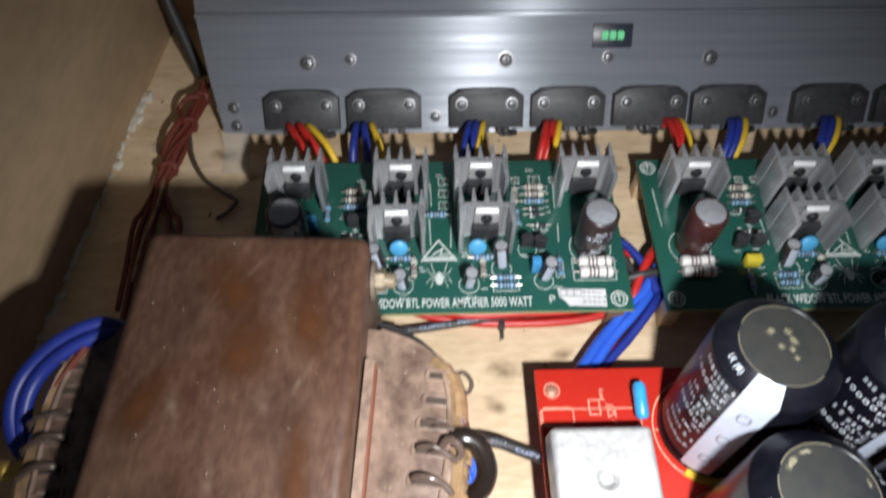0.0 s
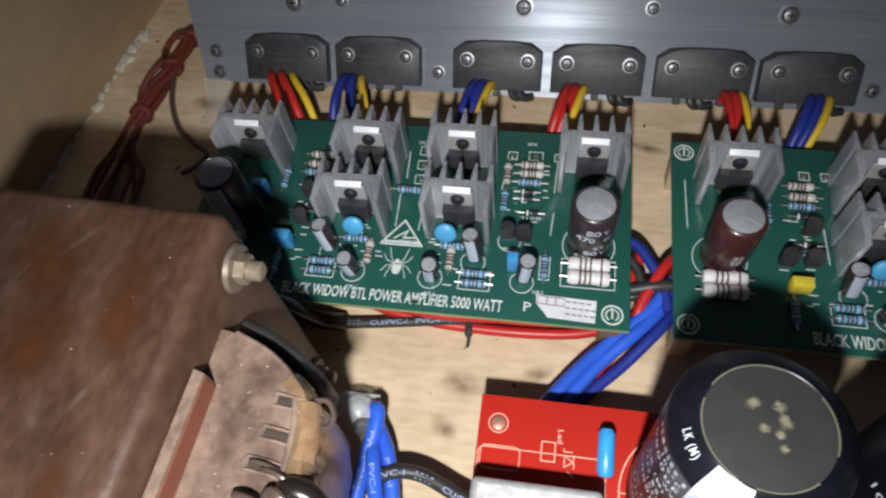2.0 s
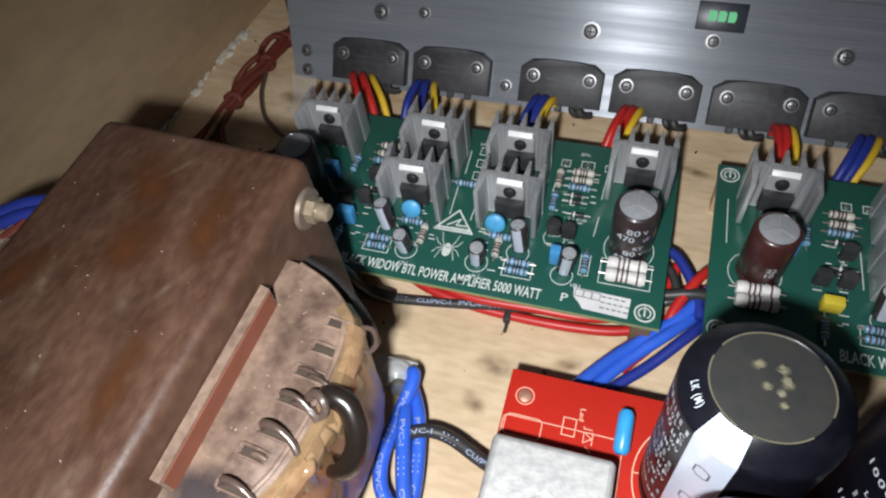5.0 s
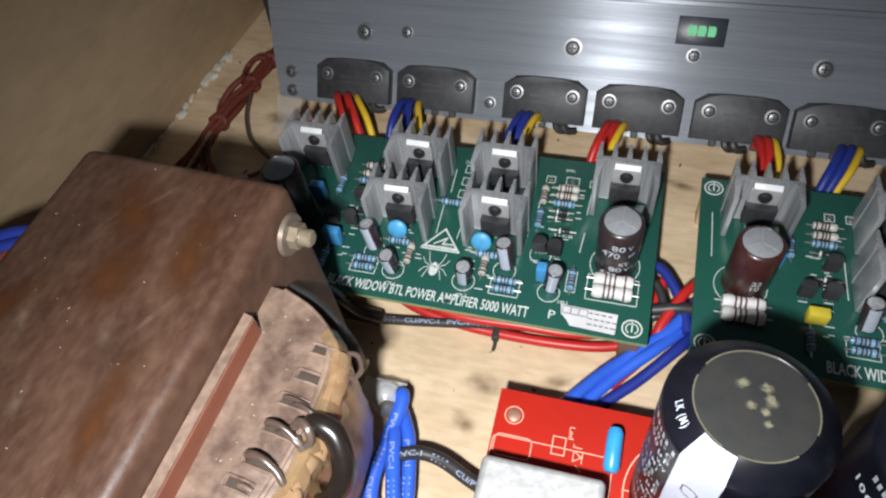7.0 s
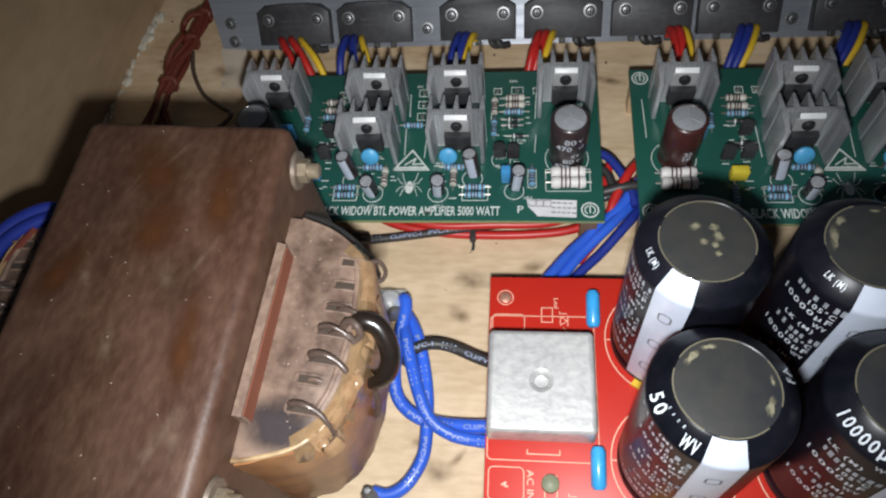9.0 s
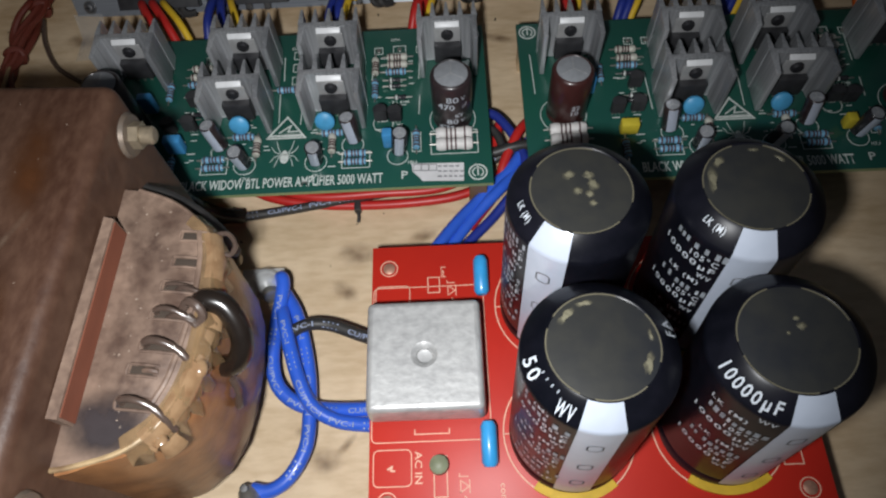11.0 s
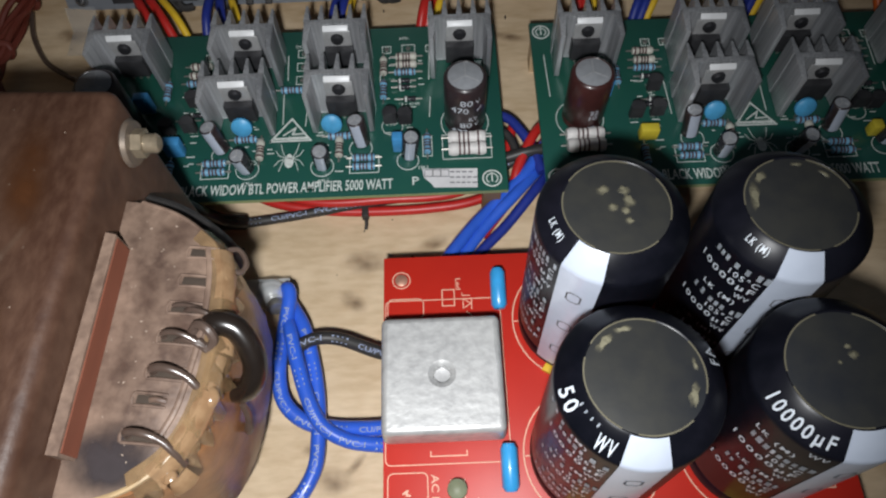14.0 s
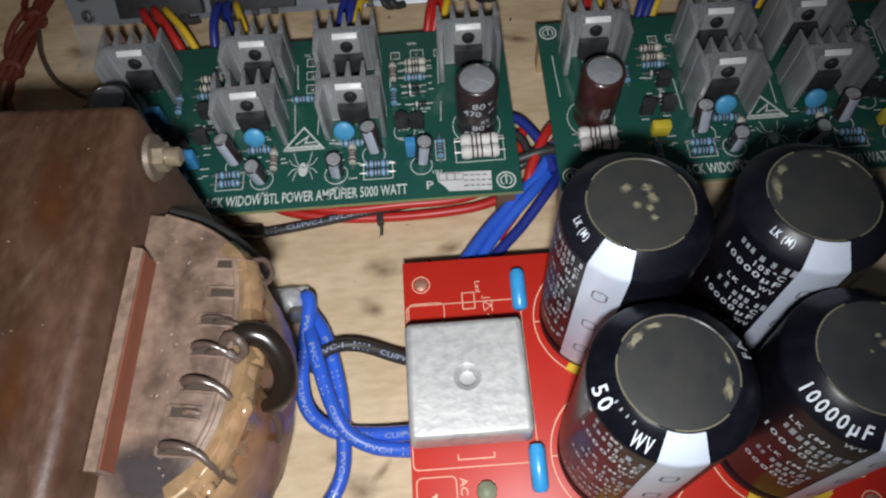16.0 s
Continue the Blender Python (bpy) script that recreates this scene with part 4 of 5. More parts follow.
# the four big cans
def big_can(x, y, lean, faced, rows, stains):
    r, h = 1.63, 6.1
    m = Matrix.Translation((x, y, RZ + 0.02)) @ Matrix.Rotation(radians(lean[0]), 4, "X") @ Matrix.Rotation(radians(lean[1]), 4, "Y")
    b = lathe(B(), [(0, 0), (r * 0.93, 0), (r, 0.12), (r, 0.5), (r * 0.97, 0.58), (r, 0.68), (r, h - 0.56), (r * 0.995, h - 0.47), (r * 0.972, h - 0.40), (r * 0.735, h - 0.03), (r * 0.70, h), (r * 0.68, h - 0.03), (r * 0.64, h - 0.04)], 56, m)
    c = part("capacitor", b, CAPBLACK, psu, "large dark sleeved capacitor with a pale stripe")
    t = lathe(B(), [(r * 0.69, h - 0.03), (r * 0.67, h - 0.022), (0, h - 0.018)], 48, m)
    part("top_disc", t, CAPTOP, c, "grey top disc with dried glue traces")
    for a0, a1 in ((20, 95), (110, 190), (205, 260), (290, 345)):
        g = B()
        arc_bar(g, 0, 0, h - 0.02, r * 0.675, 0.035, a0 + x * 9, a1 + x * 9, 0.012, 16)
        bmesh.ops.remove_doubles(g, verts=g.verts[:], dist=0.004)
        part("glue_line", moved(g, m), GLUE, c, "thin line of dried glue round the disc", smooth=False)
    # pale stripe down the side, turned over the rim
    s = B()
    half = 16.5
    for k in range(8):
        a0, a1 = faced - half + k * 2 * half / 8, faced - half + (k + 1) * 2 * half / 8
        prof = [(r * 1.004, 0.3), (r * 1.004, h - 0.55), (r * 1.0, h - 0.463), (r * 0.978, h - 0.393), (r * 0.741, h - 0.022), (r * 0.715, h + 0.006)]
        for (p, zp), (q, zq) in zip(prof, prof[1:]):
            vs = [s.verts.new(m @ Vector((rr * math.cos(radians(a)), rr * math.sin(radians(a)), zz))) for rr, a, zz in ((p, a0, zp), (p, a1, zp), (q, a1, zq), (q, a0, zq))]
            s.faces.new(vs)
    bmesh.ops.remove_doubles(s, verts=s.verts[:], dist=0.001)
    part("stripe", s, STRIPE, c, "pale grey polarity stripe")
    marks = B()
    for zz in (1.4, 3.0, 4.6):
        o = B()
        line_bar(o, [(-0.16, -0.13), (-0.16, 0.13), (-0.08, 0.2), (0.08, 0.2), (0.16, 0.13), (0.16, -0.13), (0.08, -0.2), (-0.08, -0.2), (-0.16, -0.13)], 0, 0.04)
        for v in o.verts:
            v.co.z = 0
        curl(o, r * 1.009)
        merge(marks, o, m @ Matrix.Translation((0, 0, zz)) @ Matrix.Rotation(radians(faced + 90), 4, "Z"))
    part("stripe_mark", marks, INK, c)
    # rating, and lines that cannot be read, on the side left of the stripe
    rnd = random.Random(int(x * 10 + y))
    for words, size, width, zz, off in rows:
        if words:
            o = letters(words, width, size, 0.016, 1.25)
            bmesh.ops.subdivide_edges(o, edges=o.edges[:], cuts=1)
        else:
            o = B()
            u = 0
            while u < width:
                w = rnd.uniform(0.07, 0.12) if size > 0.05 else 0.04
                hh = size * rnd.uniform(0.55, 1.0)
                line_bar(o, [(u + w / 2, 0), (u + w / 2, hh)], 0, w)
                u += w + rnd.choice((0.06, 0.06, 0.16))
            for v in o.verts:
                v.co.z = 0
        moved(o, Matrix.Translation((off - width, zz, 0)))
        curl(o, r * 1.006)
        for v in o.verts:
            f = shoulder(h - v.co.z)
            v.co.x, v.co.y = v.co.x * f, v.co.y * f
        part("print", moved(o, m @ Matrix.Rotation(radians(faced + 90 - half - 4), 4, "Z")), CAPPRINT, c, "silver printed rating")
    for a, d, w, l in stains:
        o = B()
        lathe(o, [(w * 1.05, 0), (w * 0.8, 0.012), (0, 0.016)], 13, Matrix.Diagonal((l, 1, 1, 1)))
        for v in o.verts:
            v.co.x *= 1 + 0.3 * math.sin(60 * v.co.y + a)
            v.co.y *= 1 + 0.35 * math.sin(25 * v.co.x + d * 9)
        gl = moved(o, m @ Matrix.Rotation(radians(a), 4, "Z") @ Matrix.Translation((d * 0.84, 0, h - 0.025)) @ Matrix.Rotation(radians(90), 4, "Z"))
        part("glue_trace", gl, GLUEPATCH, c, "dried yellowish glue")
    crescent = B()
    arc_bar(crescent, x, y - 0.05, RZ + 0.006, 1.45, 0.33, -128, -52, 0.1, 20)
    bmesh.ops.remove_doubles(crescent, verts=crescent.verts[:], dist=0.002)
    part("foot_pad", crescent, OCHRE, c, "yellow plastic tab under the can", smooth=False)



BLOCK = [("", 0.17, 1.25, 5.16, 0.05), ("105°C", 0.23, 0.7, 4.8, 0), ("10000µF", 0.29, 1.45, 4.42, 0), ("WV", 0.19, 0.34, 4.13, 0), ("LK (M)", 0.24, 0.85, 3.75, -0.2), ("", 0.17, 1.25, 3.39, 0.05), ("105°C", 0.23, 0.7, 3.03, 0), ("10000µF", 0.29, 1.45, 2.65, 0), ("WV", 0.19, 0.34, 2.36, 0), ("LK (M)", 0.24, 0.85, 1.98, -0.2), ("", 0.17, 1.25, 1.62, 0.05), ("10000µF", 0.29, 1.45, 1.0, 0)]
LINES = [("LK (M)", 0.16, 0.64, 5.84, -0.25)] + [(w, a, b, z + 0.13, off) for w, a, b, z, off in BLOCK]
LINES50 = [("50", 0.25, 0.52, 5.72, -1.2), ("", 0.02, 0.62, 5.98, -0.62), ("WV", 0.24, 0.44, 5.7, -0.05), ("(M)", 0.2, 0.4, 5.36, -0.5), ("", 0.12, 0.5, 5.4, -1.2), ("FA", 0.22, 0.42, 5.74, 4.0)] + [(w, a, b, z - 0.1, off) for w, a, b, z, off in BLOCK]
LINES10 = [("10000µF", 0.26, 1.55, 5.7, -0.1), ("WV", 0.2, 0.36, 5.34, -0.05), ("LK (M)", 0.24, 0.85, 4.9, -0.5)] + [(w, a, b, z - 0.6, off - 0.1) for w, a, b, z, off in BLOCK[:9]]
big_can(*CAPS[0], (-2.0, -0.5), -122, LINES, [(120, 0.55, 0.12, 1.4), (60, 0.5, 0.14, 1.0), (200, 0.1, 0.11, 1.0), (20, 0.35, 0.13, 1.5), (330, 0.25, 0.1, 1.2), (300, 0.5, 0.12, 0.8)])
big_can(*CAPS[1], (-2.0, -1.7), -100, LINES, [(165, 1.08, 0.14, 3.0), (135, 1.12, 0.09, 2.5), (80, 1.15, 0.05, 3.5), (45, 1.15, 0.05, 3.5)])
big_can(*CAPS[2], (-3.5, -0.5), -96, LINES50, [(135, 1.1, 0.08, 4.0), (105, 1.14, 0.06, 4.0), (-25, 1.1, 0.09, 3.5), (10, 1.15, 0.05, 3.0)])
big_can(*CAPS[3], (-3.0, -3.0), -88, LINES10, [(60, 0.35, 0.1, 1.2), (75, 0.5, 0.08, 1.0), (140, 0.2, 0.05, 1.0)])


# ---- transformer ----
tf = thing("transformer", (-5.12, 5.2, 0), "old brown varnished transformer with dusty winding", "transformer", turn=-2.8)
bm = B()
box(bm, -2.85, 2.95, -5.2, 5.05, 0.0, 9.1, 0.32, 5)
core = part("core", bm, CORE, tf, "brown varnished laminated core")
rnd = random.Random(17)
for k in range(13):
    o = B()
    pale = k < 10
    a, b = (rnd.uniform(0.08, 0.3), rnd.uniform(0.5, 1.5)) if pale else (rnd.uniform(0.7, 1.2), rnd.uniform(1.2, 2.2))
    o.faces.new([o.verts.new((a * math.cos(t * 0.314), b * math.sin(t * 0.314), 0)) for t in range(20)])
    part("scuff" if pale else "varnish_patch", o, SCUFF if pale else SOOT, core, "pale dusty scuff" if pale else "darker varnish patch", smooth=False, at=(rnd.uniform(-2.2, 2.2) if pale else (-1.3, 1.4, -1.2)[k - 10], rnd.uniform(-3.6, 3.6) if pale else (2.4, 0.2, -2.2)[k - 10], 9.104 + 0.004 * k), turn=rnd.uniform(-45, 20) if pale else rnd.uniform(-25, 25))
for k, (x, y, a, b, turn) in enumerate(((-0.3, 3.4, 0.9, 1.5, 35), (0.3, 1.7, 1.0, 1.3, -20), (1.7, 2.6, 0.7, 1.9, 8), (-1.7, 0.4, 0.6, 1.4, -30), (1.9, -1.2, 0.5, 1.8, 5))):
    o = B()
    o.faces.new([o.verts.new((a * math.cos(t * 0.314), b * math.sin(t * 0.314), 0)) for t in range(20)])
    part("rust_stain", o, RUST, core, "rusty orange-brown stain", smooth=False, at=(x, y, 9.160 + 0.004 * k), turn=turn)
bm = B()
k = -2.7
while k < 2.75:
    box(bm, k, k + 0.02, 5.03, 5.06, 1.0, 8.8)
    k += 0.135
part("lamination_edge", bm, CORE, tf, "fine edges of the stacked sheets", smooth=False)


def d_shape(side, out=0.0, y_out=0.0):
    """The outline of the winding where it stands out of the core's side, grown by so much."""
    pts = [(2.80, 3.08), (3.30, 3.03), (4.10, 2.74), (4.72, 2.34), (5.12, 1.95), (5.36, 1.20), (5.44, 0.30), (5.42, -0.75), (5.24, -1.75), (4.85, -2.48), (4.25, -2.97), (3.40, -3.25), (2.80, -3.36)]
    res = []
    for x, y in pts:
        f = (x - 2.8) / 2.6
        res.append((side * (2.8 + ((x - 2.8) + out * f) * (1.0 if side > 0 else 0.78)), y + (y_out if y > 1.9 else -y_out if y < -1.7 else 0)))
    return res


FZ = 7.62  # top of the flange
SLOTS = ((4.60, 1.80), (4.54, 1.15), (4.42, 0.55), (4.34, -0.09), (4.27, -0.80), (4.10, -1.32), (4.03, -2.02))
for side in (1, -1):
    turned = lambda x: side * (x if side > 0 else 2.8 + (x - 2.8) * 0.78)
    bm = prism(B(), d_shape(side), FZ - 0.2, FZ)
    bmesh.ops.bevel(bm, geom=[e for e in bm.edges if e.verts[0].co.z > FZ - 0.01 and e.verts[1].co.z > FZ - 0.01], offset=0.06, segments=2, affect="EDGES", profile=0.5)
    fl = part("bobbin_flange", bm, DUSTY, tf, "dusty pinkish-brown bobbin flange")
    # winding: wrapped film that swells in the middle and is slightly creased
    wd = B()
    rings = []
    for k, (z_, out) in enumerate(((2.3, -0.3), (2.9, -0.12), (3.6, -0.04), (4.6, 0.0), (5.8, 0.04), (6.8, 0.06), (7.2, 0.0), (FZ - 0.2, -0.08))):
        line = spline([(x, y, z_) for x, y in d_shape(side, out, 0.06)], 4)
        rings.append([wd.verts.new(p + Vector((side * 0.035 * math.sin(i * 1.3 + k * 1.9), 0.03 * math.sin(i * 0.9 + k), 0))) for i, p in enumerate(line)])
    for a, b in zip(rings, rings[1:]):
        for i in range(len(a)):
            j = (i + 1) % len(a)
            wd.faces.new((a[i], a[j], b[j], b[i]))
    wd.faces.new(rings[0])
    wd.faces.new(rings[-1])
    part("winding", wd, TAPE, tf, "glossy amber film round the winding")
    part("lower_flange", prism(B(), d_shape(side, -0.35), 1.95, 2.28), DUSTY, tf, smooth=False)
    # raised rim and cracked cream tape on it
    rim = [(x, y, FZ - 0.03) for x, y in d_shape(side, -0.02)]
    part("front_rim", tube(B(), rim[8:], 0.06, 8, 6), CREAM, fl, "cracked cream tape on the rim")
    part("back_rim", tube(B(), rim[1:5], 0.05, 8, 6), DUSTY, fl)
    part("inner_ridge", tube(B(), [(turned(x), y, FZ) for x, y in ((4.95, 1.9), (5.08, 1.3), (5.12, 0.6), (5.1, -0.1), (5.02, -0.8), (4.9, -1.5), (4.7, -2.0))], 0.07, 8, 6), DUSTY, fl, "worn ridge along the slots")
    # ribbons of yellowed tape folded over the rim
    for pts, w, tip in ((((5.20, 1.85), (5.36, 1.3), (5.40, 0.75)), 0.12, 0.0), (((5.42, 0.55), (5.48, 0.1), (5.46, -0.35)), 0.16, -0.12), (((5.42, -1.15), (5.22, -1.75), (4.95, -2.3), (4.62, -2.72)), 0.13, -0.02), (((4.75, -2.55), (4.85, -2.85), (5.10, -2.85), (5.30, -2.6)), 0.07, -0.18), (((5.43, -0.4), (5.40, -0.8), (5.36, -1.2)), 0.1, -0.05)):
        fb = B()
        line = spline([(turned(x), y, FZ + tip) for x, y in pts], 5)
        grid = []
        for i, p in enumerate(line):
            d = line[min(i + 1, len(line) - 1)] - line[max(i - 1, 0)]
            n = Vector((-d.y, d.x, 0)).normalized()
            if n.x * side < 0:
                n = -n
            wob = 0.012 * math.sin(i * 1.1 + w * 40)
            grid.append([fb.verts.new(p - n * w + Vector((0, 0, 0.035))), fb.verts.new(p + Vector((0, 0, 0.06 + wob))), fb.verts.new(p + n * w + Vector((0, 0, -0.05 + wob))), fb.verts.new(p + n * (w + 0.08) + Vector((0, 0, -0.24 + wob * 3)))])
        for g0, g1 in zip(grid, grid[1:]):
            for k in range(3):
                fb.faces.new((g0[k], g1[k], g1[k + 1], g0[k + 1]))
        ret = bmesh.ops.extrude_face_region(fb, geom=fb.faces[:])
        bmesh.ops.translate(fb, verts=[v for v in ret["geom"] if isinstance(v, bmesh.types.BMVert)], vec=(0, 0, 0.015))
        part("tape_ribbon", fb, RESIN, fl, "yellowed tape folded over the rim")
    # loose clear film hanging over the rim, torn along its lower edge
    fb = B()
    line = spline([(x, y, 0) for x, y in d_shape(side, 0.04)[3:11]], 6)
    grid = []
    for i, p in enumerate(line):
        n = Vector((p.x - side * 3.2, p.y, 0)).normalized()
        wob = 0.05 * math.sin(i * 1.9) + 0.035 * math.sin(i * 4.3)
        grid.append([fb.verts.new(p + n * out + Vector((0, 0, z_))) for out, z_ in ((-0.28, FZ + 0.02), (-0.02, FZ + 0.035 + wob * 0.3), (0.1 + wob, FZ - 0.2), (0.13 - wob, FZ - 0.5), (0.1 + wob * 1.4, FZ - 0.85 - wob * 3))])
    for g0, g1 in zip(grid, grid[1:]):
        for k in range(4):
            fb.faces.new((g0[k], g1[k], g1[k + 1], g0[k + 1]))
    ret = bmesh.ops.extrude_face_region(fb, geom=fb.faces[:])
    bmesh.ops.translate(fb, verts=[v for v in ret["geom"] if isinstance(v, bmesh.types.BMVert)], vec=(side * 0.008, 0, 0.008))
    part("loose_film", fb, FILM, fl, "clear amber film hanging over the rim")
    # grease smudges
    for x, y, a, b in ((3.85, -2.45, 1.15, 0.85), (4.2, 2.2, 0.6, 0.5), (3.9, 0.75, 0.35, 0.9), (4.75, 0.2, 0.5, 1.6), (3.7, -0.6, 0.25, 0.6)):
        o = B()
        o.faces.new([o.verts.new((a * math.cos(t * 0.314), b * math.sin(t * 0.314), 0)) for t in range(20)])
        part("smudge", o, SMUDGE if y < -2 else DARKDUST, fl, "dark greasy smudge", smooth=False, at=(turned(x), y, FZ + (0.005 if y < 0.5 else 0.009)))
    # standing lip beside the core with its red-brown fibre face
    bm = prism(B(), [(turned(2.97), -2.48), (turned(3.20), -2.5), (turned(3.25), 1.9), (turned(3.02), 1.95)], FZ - 0.05, FZ + 0.62)
    part("side_lip", bm, DUSTY, fl, "pale dusty lip beside the core", smooth=False)
    bm = prism(B(), [(turned(3.205), -2.44), (turned(3.235), -2.44), (turned(3.285), 1.84), (turned(3.255), 1.84)], FZ + 0.01, FZ + 0.56)
    part("fibre_strip", bm, STRIPWOOD, fl, "thin red-brown fibre strip", smooth=False)
    # slots and looped wire ends along the rim
    for i, (x, y) in enumerate(SLOTS):
        slant = Matrix.Translation((turned(x), y, FZ)) @ Matrix.Diagonal((side, 1, 1, 1)) @ Matrix.Rotation(radians(-4), 4, "Z")
        length = 0.5 if i in (0, 1, 5) else 0.66
        # no hole is cut: a dark bar puts the slot's shade into colour
        part("slot", box(B(), 0, length, -0.085, 0.085, -0.02, 0.008, 0.008, m=slant), CRUMBSHADE, fl, "dark bar painted as the shade of a flange slot")
        bm = B()
        for q in (((-0.07, -0.12, 0), (-0.09, 0, 0.02), (-0.07, 0.12, 0)), ((-0.05, 0.125, 0), (0.3, 0.12, 0.02), (length + 0.1, 0.11, 0)), ((-0.05, -0.125, 0), (0.3, -0.12, 0.02), (length + 0.1, -0.13, 0))):
            tube(bm, [slant @ Vector(p) for p in q], 0.035, 6, 4)
        part("slot_rim", bm, DUSTY, fl)
        r = (0, 0, 0.045, 0.06, 0.085, 0, 0.075)[i]
        if r:
            high = 0.12 if i == 2 else 0.3
            loop = [slant @ Vector(p) for p in ((0.06, 0, -0.1), (0.08, 0.03, high * 0.6), (0.4, 0.03, high), (0.75, -0.06, high * 0.5), (1.0, -0.24, -0.05), (1.1, -0.36, -0.4))]
            part("wire_end", tube(B(), loop, r, 10, 6), WIREVARNISH, fl, "stiff varnished wire end")
        if i in (2, 3):
            loop = [slant @ Vector(p) for p in ((0.3, -0.05, 0.0), (0.5, -0.06, 0.16), (0.8, -0.12, 0.14), (1.08, -0.2, -0.05))]
            part("wire_end", tube(B(), loop, 0.055, 8, 6), WIREVARNISH, fl, "stiff varnished wire end")
        if i == 5:
            part("wire_end", tube(B(), [slant @ Vector(p) for p in ((0.28, 0.0, 0.0), (0.42, 0.0, 0.06), (0.6, -0.02, 0.02))], 0.06, 8, 6), DUSTY, fl)
    if side == 1:
        # black sleeved wire looping out over the rim, drops of resin
        part("sleeved_wire", tube(B(), [(5.2, 0.2, FZ - 0.2), (5.4, 0.22, FZ + 0.02), (5.75, 0.15, 7.55), (5.98, -0.1, 7.3), (6.08, -0.4, 6.95), (5.98, -0.68, 6.6), (5.72, -0.8, 6.3), (5.4, -0.75, 6.1)], 0.26, 14), SLEEVE, tf, "black sleeved wire end")
        part("wire_knot", tube(B(), [(4.95, 0.0, FZ + 0.05), (5.1, 0.1, FZ + 0.22), (5.3, 0.02, FZ + 0.24), (5.42, -0.15, FZ + 0.08), (5.3, -0.3, FZ - 0.02), (5.1, -0.2, FZ + 0.12)], 0.1, 8), WIREVARNISH, tf, "dark knotted wire end")
        for x, y, z_, r in ((5.46, -1.25, 7.46, 0.19), (4.95, -2.75, 7.4, 0.14), (5.38, 1.2, 7.56, 0.11), (5.2, -1.95, 7.5, 0.1)):
            o = B()
            bmesh.ops.create_icosphere(o, subdivisions=3, radius=r)
            for v in o.verts:
                v.co = Vector((v.co.x * 0.95, v.co.y * 1.2, v.co.z * 0.8)) + Vector((x, y, z_))
            part("resin_drop", o, RESIN, tf, "shiny amber resin drop")
        part("ring_end", tube(B(), [(5.25, 1.95, 7.4), (5.5, 2.0, 7.32), (5.68, 1.75, 7.25), (5.58, 1.5, 7.25), (5.3, 1.55, 7.4)], 0.06, 8), WIREVARNISH, tf, "small wire loop")
        part("sleeved_wire", tube(B(), [(3.1, 3.35, 7.0), (3.7, 3.2, 6.9), (4.3, 2.95, 6.6), (4.75, 2.7, 6.0), (4.85, 2.6, 5.2)], 0.22, 10), BLACKW, tf, "black sleeved wire end")
        part("film_tear", tube(B(), [(5.5, -0.9, 5.6), (5.56, -1.1, 5.2), (5.5, -1.35, 4.8), (5.4, -1.2, 4.7)], 0.09, 8), WIREVARNISH, tf, "dark tear in the film")
    else:
        for y, z_ in ((-0.7, 7.0), (-1.9, 6.9)):
            part("terminal", lathe(B(), [(0, 0), (0.27, 0), (0.3, 0.1), (0.3, 0.5), (0.18, 0.55), (0.18, 0.75), (0.24, 0.8), (0.24, 1.05), (0, 1.08)], 12, Matrix.Translation((-4.75, y, z_)) @ Matrix.Rotation(radians(-90), 4, "Y")), BRASS if y > -1 else DULL, tf, "screw terminal on the winding")
        part("cloth_tape", tube(B(), [(-4.3, 2.3, 7.6), (-4.75, 1.2, 7.55), (-4.95, 0.3, 7.3)], 0.13, 8), DARKRED, tf, "red cloth tape")

# bolts through the core
for y, z_ in ((4.25, 8.1), (-4.3, 8.1), (4.25, 1.4), (-4.3, 1.4)):
    m = Matrix.Translation((2.95, y, z_)) @ Matrix.Rotation(radians(90), 4, "Y")
    w = part("washer", lathe(B(), [(0.25, 0), (0.5, 0), (0.55, 0.05), (0.5, 0.14), (0.25, 0.15)], 24, m), DULL, tf, "dull steel washer")
    o = B()
    prism(o, [(0.33 * math.cos(radians(a)), 0.33 * math.sin(radians(a))) for a in range(0, 360, 60)], 0.15, 0.38, m)
    part("nut", o, BOLT, w, "hexagonal steel nut")
    part("bolt_end", lathe(B(), [(0.22, 0.3), (0.22, 0.62), (0.16, 0.68), (0, 0.69)], 14, m), BOLT, w, "threaded bolt end")


